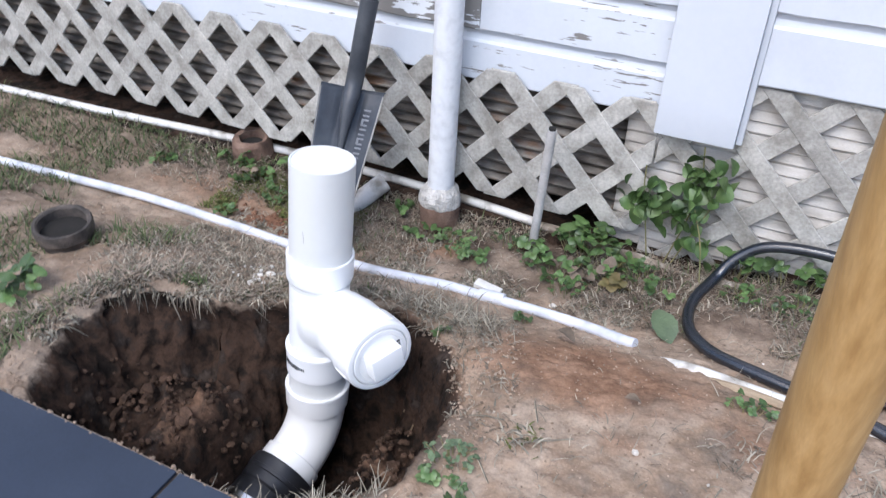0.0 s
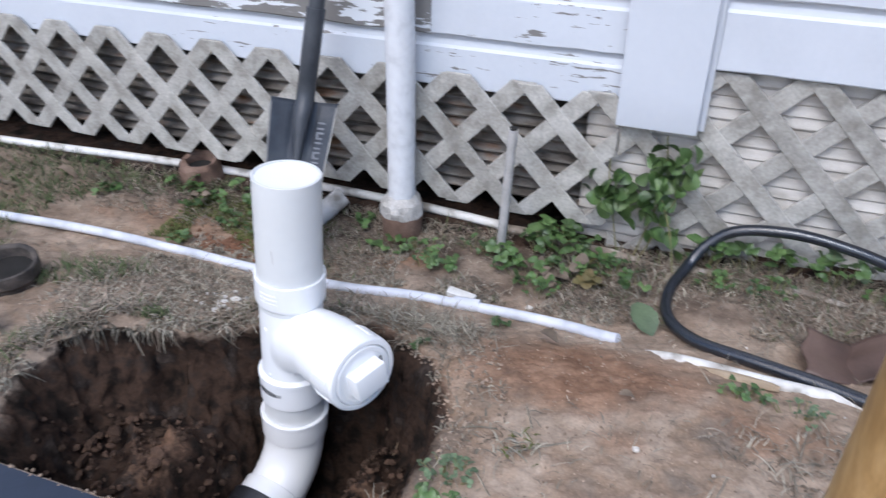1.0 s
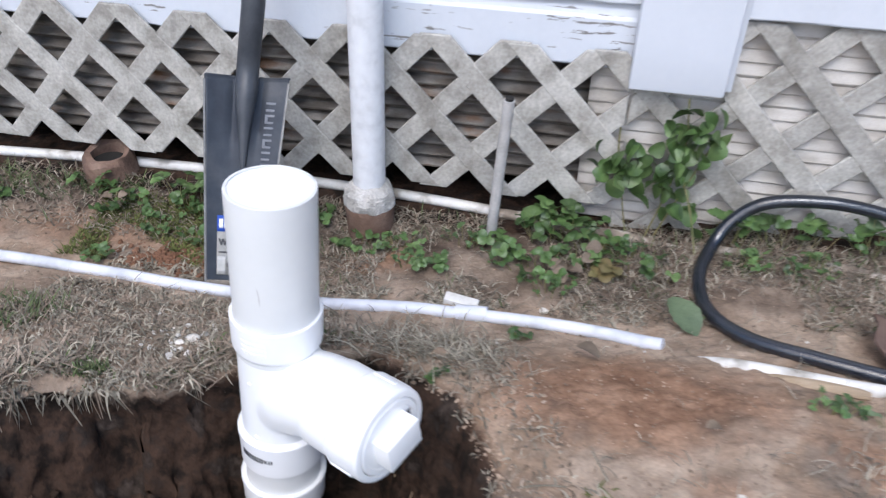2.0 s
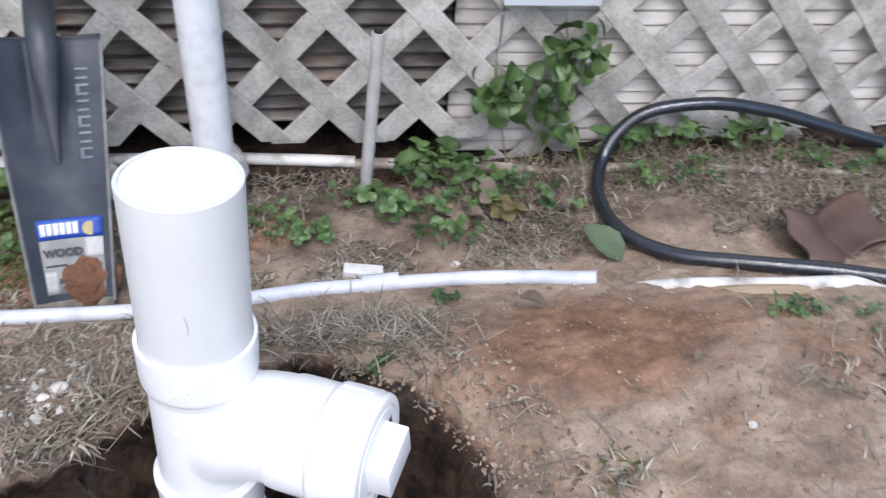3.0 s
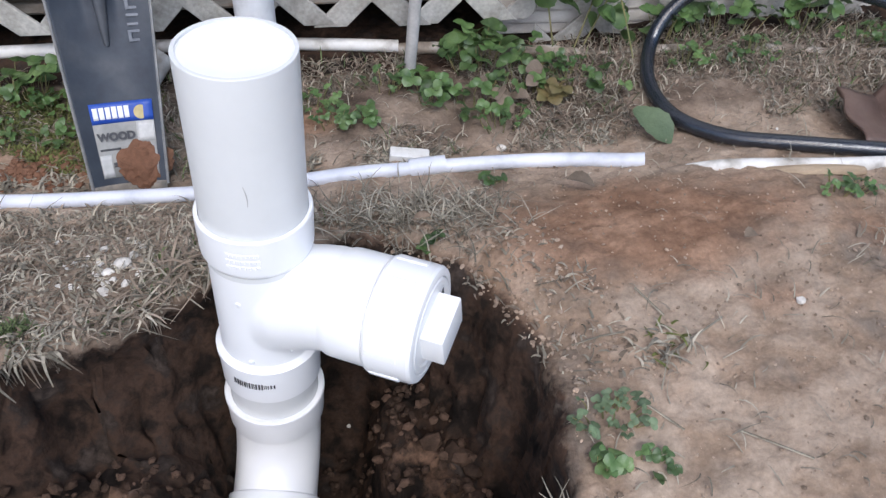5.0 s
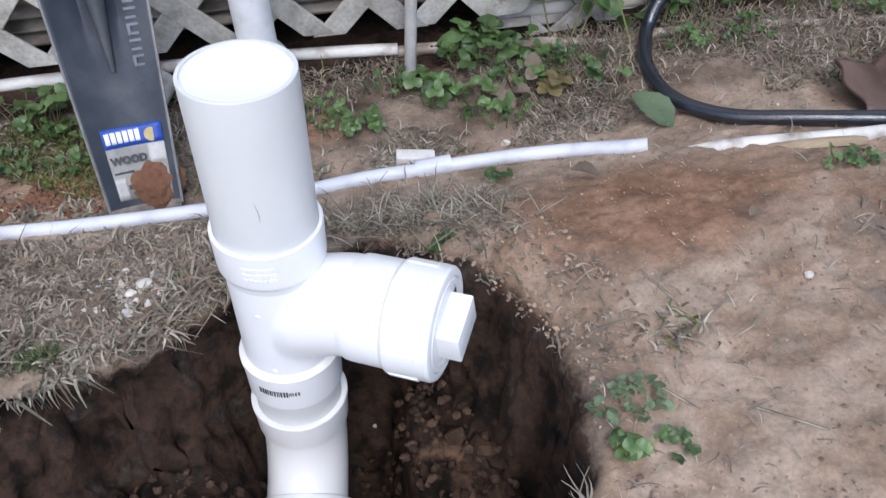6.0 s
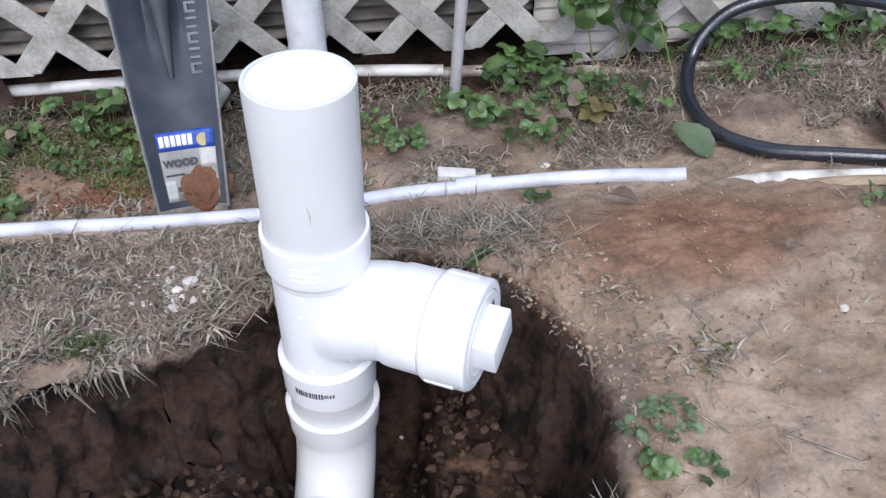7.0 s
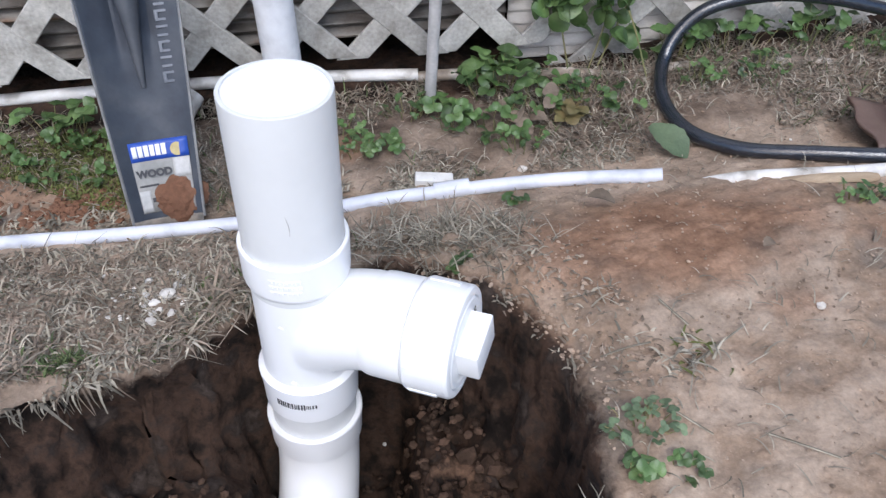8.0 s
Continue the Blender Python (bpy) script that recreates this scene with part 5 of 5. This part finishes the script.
blades("rim_grass", 300, at_rim, 0.030, 0.0018, M_GRASS, 74, "green blades among the dry rim grass", 0.5, 0.3)
blades("lawn_grass", 11000, in_lawn, 0.034, 0.0014, M_GRASS, 75, "thin patchy green grass", 0.7, 0.0)
blades("lawn_straw", 3600, in_lawn, 0.030, 0.0012, M_LITTER, 76, "dry brown grass mixed in the lawn", 0.9, 0.05)
blades("wall_straw", 5500, in_back, 0.026, 0.0012, M_LITTER, 77, "dry matted grass along the wall", 1.0, 0.3)
blades("wall_straw", 4200, in_back, 0.026, 0.0012, M_STRAW, 177, "dry pale grass along the wall", 0.95, 0.1)
blades("wall_grass", 900, in_back, 0.030, 0.0012, M_GRASS, 78, "sparse green grass along the wall", 0.6, 0.0)
blades("bank_straw", 1200, left_bank, 0.030, 0.0012, M_STRAW, 79, "dry matted grass on the bank", 1.0, 0.33)
blades("bank_litter", 4200, left_bank, 0.014, 0.0019, M_LITTER, 179, "flat brown scraps of dead leaves on the bank", 1.0, 0.42)
blades("bank_litter", 1500, left_bank, 0.012, 0.0024, M_STRAW, 180, "pale scraps of dead leaves on the bank", 1.0, 0.42)
blades("wall_litter", 5200, in_back, 0.014, 0.0021, M_LITTER, 178, "flat brown scraps of dead leaves along the wall", 1.0, 0.42)


def mossy(rng):
    x, y = rng.uniform(-0.62, -0.22), rng.uniform(0.34, 0.56)
    return (x, y, 0, 0) if patchy(x, y, 67, 0.08) else None


blades("moss", 5200, mossy, 0.013, 0.0016, M_MOSS, 183, "short yellow-green mossy growth by the shovel", 0.8, 0.1)


def green_tuft(rng):
    return rng.gauss(-0.30, 0.018), rng.gauss(-0.035, 0.010), 0, -0.1


blades("green_tuft", 150, green_tuft, 0.020, 0.0016, M_GRASS, 184, "small bright green tuft at the grassy rim", 0.6, 0.1)


def pipe_side(rng):
    x, y = rng.uniform(-0.5, 0.5), rng.gauss(0.335, 0.018)
    return (x, y, 0, 0) if patchy(x * 1.5, y, 68, -0.15) else None


blades("pipe_litter", 900, pipe_side, 0.020, 0.0017, M_STRAW, 185, "pale broken straw along the thin pipe", 1.0, 0.40, "straw")


def straw_tuft(rng):
    return rng.gauss(0.435, 0.016), rng.gauss(-0.118, 0.014), 0, 0


blades("straw_tuft", 26, straw_tuft, 0.034, 0.0019, M_STRAW, 186, "flattened tuft of dry grass on bare soil", 0.95, 0.38)
blades("straw_tuft", 14, straw_tuft, 0.022, 0.0022, M_MOSS, 187, "olive blades among the flattened dry tuft", 0.95, 0.3)


def beside_hole(rng):
    """The trampled strip along the far and right side of the hole."""
    x, y = rng.uniform(0.06, 0.46), rng.uniform(-0.16, 0.27)
    s = rim_at(x, y)
    return (x, y, 0, 0) if -0.13 < s < -0.004 and patchy(x * 2, y * 2, 69, -0.45) else None


blades("trampled_litter", 220, beside_hole, 0.013, 0.0021, M_LITTER, 188, "brown scraps trampled into the soil by the hole", 1.0, 0.42, "litter")
blades("trampled_litter", 200, beside_hole, 0.016, 0.0017, M_STRAW, 189, "pale scraps trampled into the soil by the hole", 1.0, 0.40, "straw")


def right_patches(rng):
    x, y = rng.uniform(0.22, 1.1), rng.uniform(-0.4, 0.22)
    if ((x - 0.47) / 0.22) ** 2 + ((y - 0.09) / 0.13) ** 2 < 1:
        return None
    return (x, y, 0, 0) if rim_at(x, y) < -0.004 and patchy(x, y, 65, 0.25) else None


blades("straw_litter", 280, right_patches, 0.038, 0.0011, M_STRAW, 181, "broken dry straw lying on the bare patch", 1.0, 0.40, "straw")
blades("straw_litter", 380, right_patches, 0.016, 0.0018, M_LITTER, 182, "brown scraps lying on the bare patch", 1.0, 0.42, "litter")
blades("straw_litter", 2600, anywhere, 0.030, 0.0008, M_STRAW, 80, "scattered bits of straw on the soil", 1.0, 0.42, "straw")


def bits(name, count, spot, size, mat, seed, label, category, flat=0.7):
    rng = random.Random(seed)
    ico = bmesh.new()
    bmesh.ops.create_icosphere(ico, subdivisions=1, radius=1)
    base = [v.co.copy() for v in ico.verts]
    tris = [tuple(v.index for v in f.verts) for f in ico.faces]
    ico.free()
    verts, faces = [], []
    made = 0
    for _ in range(count * 10):
        if made >= count:
            break
        p = spot(rng)
        if p is None:
            continue
        x, y = p[:2]
        r = size * rng.uniform(0.4, 1.0) ** 1.5
        z = gz_cached(x, y) + r * 0.25
        k0 = len(verts)
        rot = Euler((rng.uniform(0, 6), rng.uniform(0, 6), rng.uniform(0, 6))).to_matrix()
        sc = Vector((rng.uniform(0.7, 1.3), rng.uniform(0.6, 1.1), rng.uniform(0.5, 0.9)))
        for b in base:
            q = rot @ Vector((b.x * sc.x, b.y * sc.y, b.z * sc.z)) * (r * rng.uniform(0.82, 1.15))
            verts.append((x + q.x, y + q.y, z + q.z * flat))
        faces += [tuple(k0 + i for i in f) for f in tris]
        made += 1
    me = bpy.data.meshes.new(name)
    me.from_pydata(verts, [], faces)
    me.materials.append(mat)
    tagged(new(name, me), label, category, kind="stuff")


def in_hole(rng):
    x, y = rng.uniform(-0.4, 0.3), rng.uniform(-0.45, 0.1)
    return (x, y) if rim_at(x, y) > (0.075 if y > -0.2 and x < 0.1 else 0.05) else None


def on_right(rng):
    x, y = rng.uniform(0.2, 1.2), rng.uniform(-0.4, 0.3)
    return (x, y) if rim_at(x, y) < -0.005 else None


def near_rim(rng):
    x, y = rng.uniform(-0.45, 0.4), rng.uniform(-0.4, 0.2)
    return (x, y) if -0.06 < rim_at(x, y) < -0.004 else None


bits("soil_crumbs", 2200, anywhere, 0.0036, M_CLOD, 91, "loose crumbs of soil", "soil", 0.5)
bits("soil_crumbs", 3800, on_right, 0.0026, M_CLOD, 92, "loose crumbs of soil on the bare patch", "soil", 0.5)
bits("broken_soil", 520, beside_hole, 0.0046, M_CLOD, 99, "broken clods of soil beside the hole", "soil", 0.45)
bits("rim_crumbs", 320, near_rim, 0.0055, M_CLOD, 93, "broken soil along the hole's rim", "soil", 0.45)
bits("hole_clods", 900, in_hole, 0.010, M_DARKCLOD, 94, "dark clods in the hole", "soil")
bits("hole_clods", 60, in_hole, 0.020, M_DARKCLOD, 194, "large dark clods in the hole", "soil")
bits("red_clods", 160, lambda r: (r.gauss(-0.42, 0.05), r.gauss(0.365, 0.025)), 0.011, M_REDSOIL, 98, "reddish clods beside the shovel", "soil", 0.6)
bits("gravel", 42, lambda r: (r.gauss(-0.20, 0.035), r.gauss(0.075, 0.03)), 0.009, M_STONE, 95, "small white stones on the bank", "stones")
bits("gravel", 40, lambda r: (r.gauss(-0.25, 0.18), r.gauss(0.12, 0.06)), 0.005, M_STONE, 96, "small white stones on the bank", "stones")
bits("gravel", 18, lambda r: (r.uniform(0.1, 1.0), r.uniform(-0.15, 0.45)), 0.004, M_STONE, 97, "scattered pale pebbles", "stones")


def single_stone(x, y, r, seed, mat, label):
    bm = bmesh.new()
    bmesh.ops.create_icosphere(bm, subdivisions=3, radius=1)
    for v in bm.verts:
        k = 1 + 0.25 * noise.noise(v.co * 1.6 + Vector((seed, 0, 0)))
        v.co = Vector((x + v.co.x * r * k, y + v.co.y * r * 0.8 * k, gz(x, y) + r * 0.35 + v.co.z * r * 0.65 * k))
    tagged(part("stone", bm, mat), label, "stone")


single_stone(-0.192, 0.071, 0.011, 1, M_STONE, "white pebble on the grassy bank")
single_stone(-0.205, 0.055, 0.008, 2, M_STONE, "white pebble on the grassy bank")
single_stone(0.598, -0.089, 0.006, 3, M_STONE, "white pebble on bare soil")
single_stone(0.33, 0.341, 0.008, 4, M_STONE, "white pebble beside the thin pipe")
single_stone(0.185, 0.135, 0.014, 5, M_CLOD, "grey clod by the hole")


def roots():
    rng = random.Random(12)
    for pts in ([(0.235, 0.03, -0.06), (0.215, 0.0, -0.13), (0.20, -0.02, -0.19), (0.24, -0.045, -0.21)], [(0.17, 0.03, -0.10), (0.15, 0.01, -0.17), (0.12, -0.01, -0.22)],
                [(0.13, 0.05, -0.12), (0.125, 0.045, -0.18), (0.135, 0.035, -0.23)], [(0.10, -0.36, 0.02), (0.14, -0.33, 0.03), (0.20, -0.30, 0.02)]):
        ob = part("root", tube(spline(pts, 6), 0.0013, 6), M_ROOT)
        tagged(ob, "thin pale root sticking out of the hole's wall", "root")
    for x, y, a, L in ((0.46, -0.12, 0.5, 0.10), (0.40, -0.21, 2.3, 0.05), (0.36, -0.10, 0.05, 0.06), (0.72, -0.13, 1.3, 0.05), (0.43, -0.06, 2.0, 0.05), (0.83, 0.0, 1.4, 0.06), (0.5, -0.26, 2.5, 0.07)):
        p = [(x + math.cos(a) * L * t, y + math.sin(a) * L * t, 0) for t in (-0.5, 0, 0.5)]
        p = [(q[0], q[1], gz(q[0], q[1]) + 0.004) for q in p]
        tagged(part("twig", tube(spline(p, 4), 0.0013, 6), M_STRAW), "thin dry twig on bare soil", "twig")


roots()
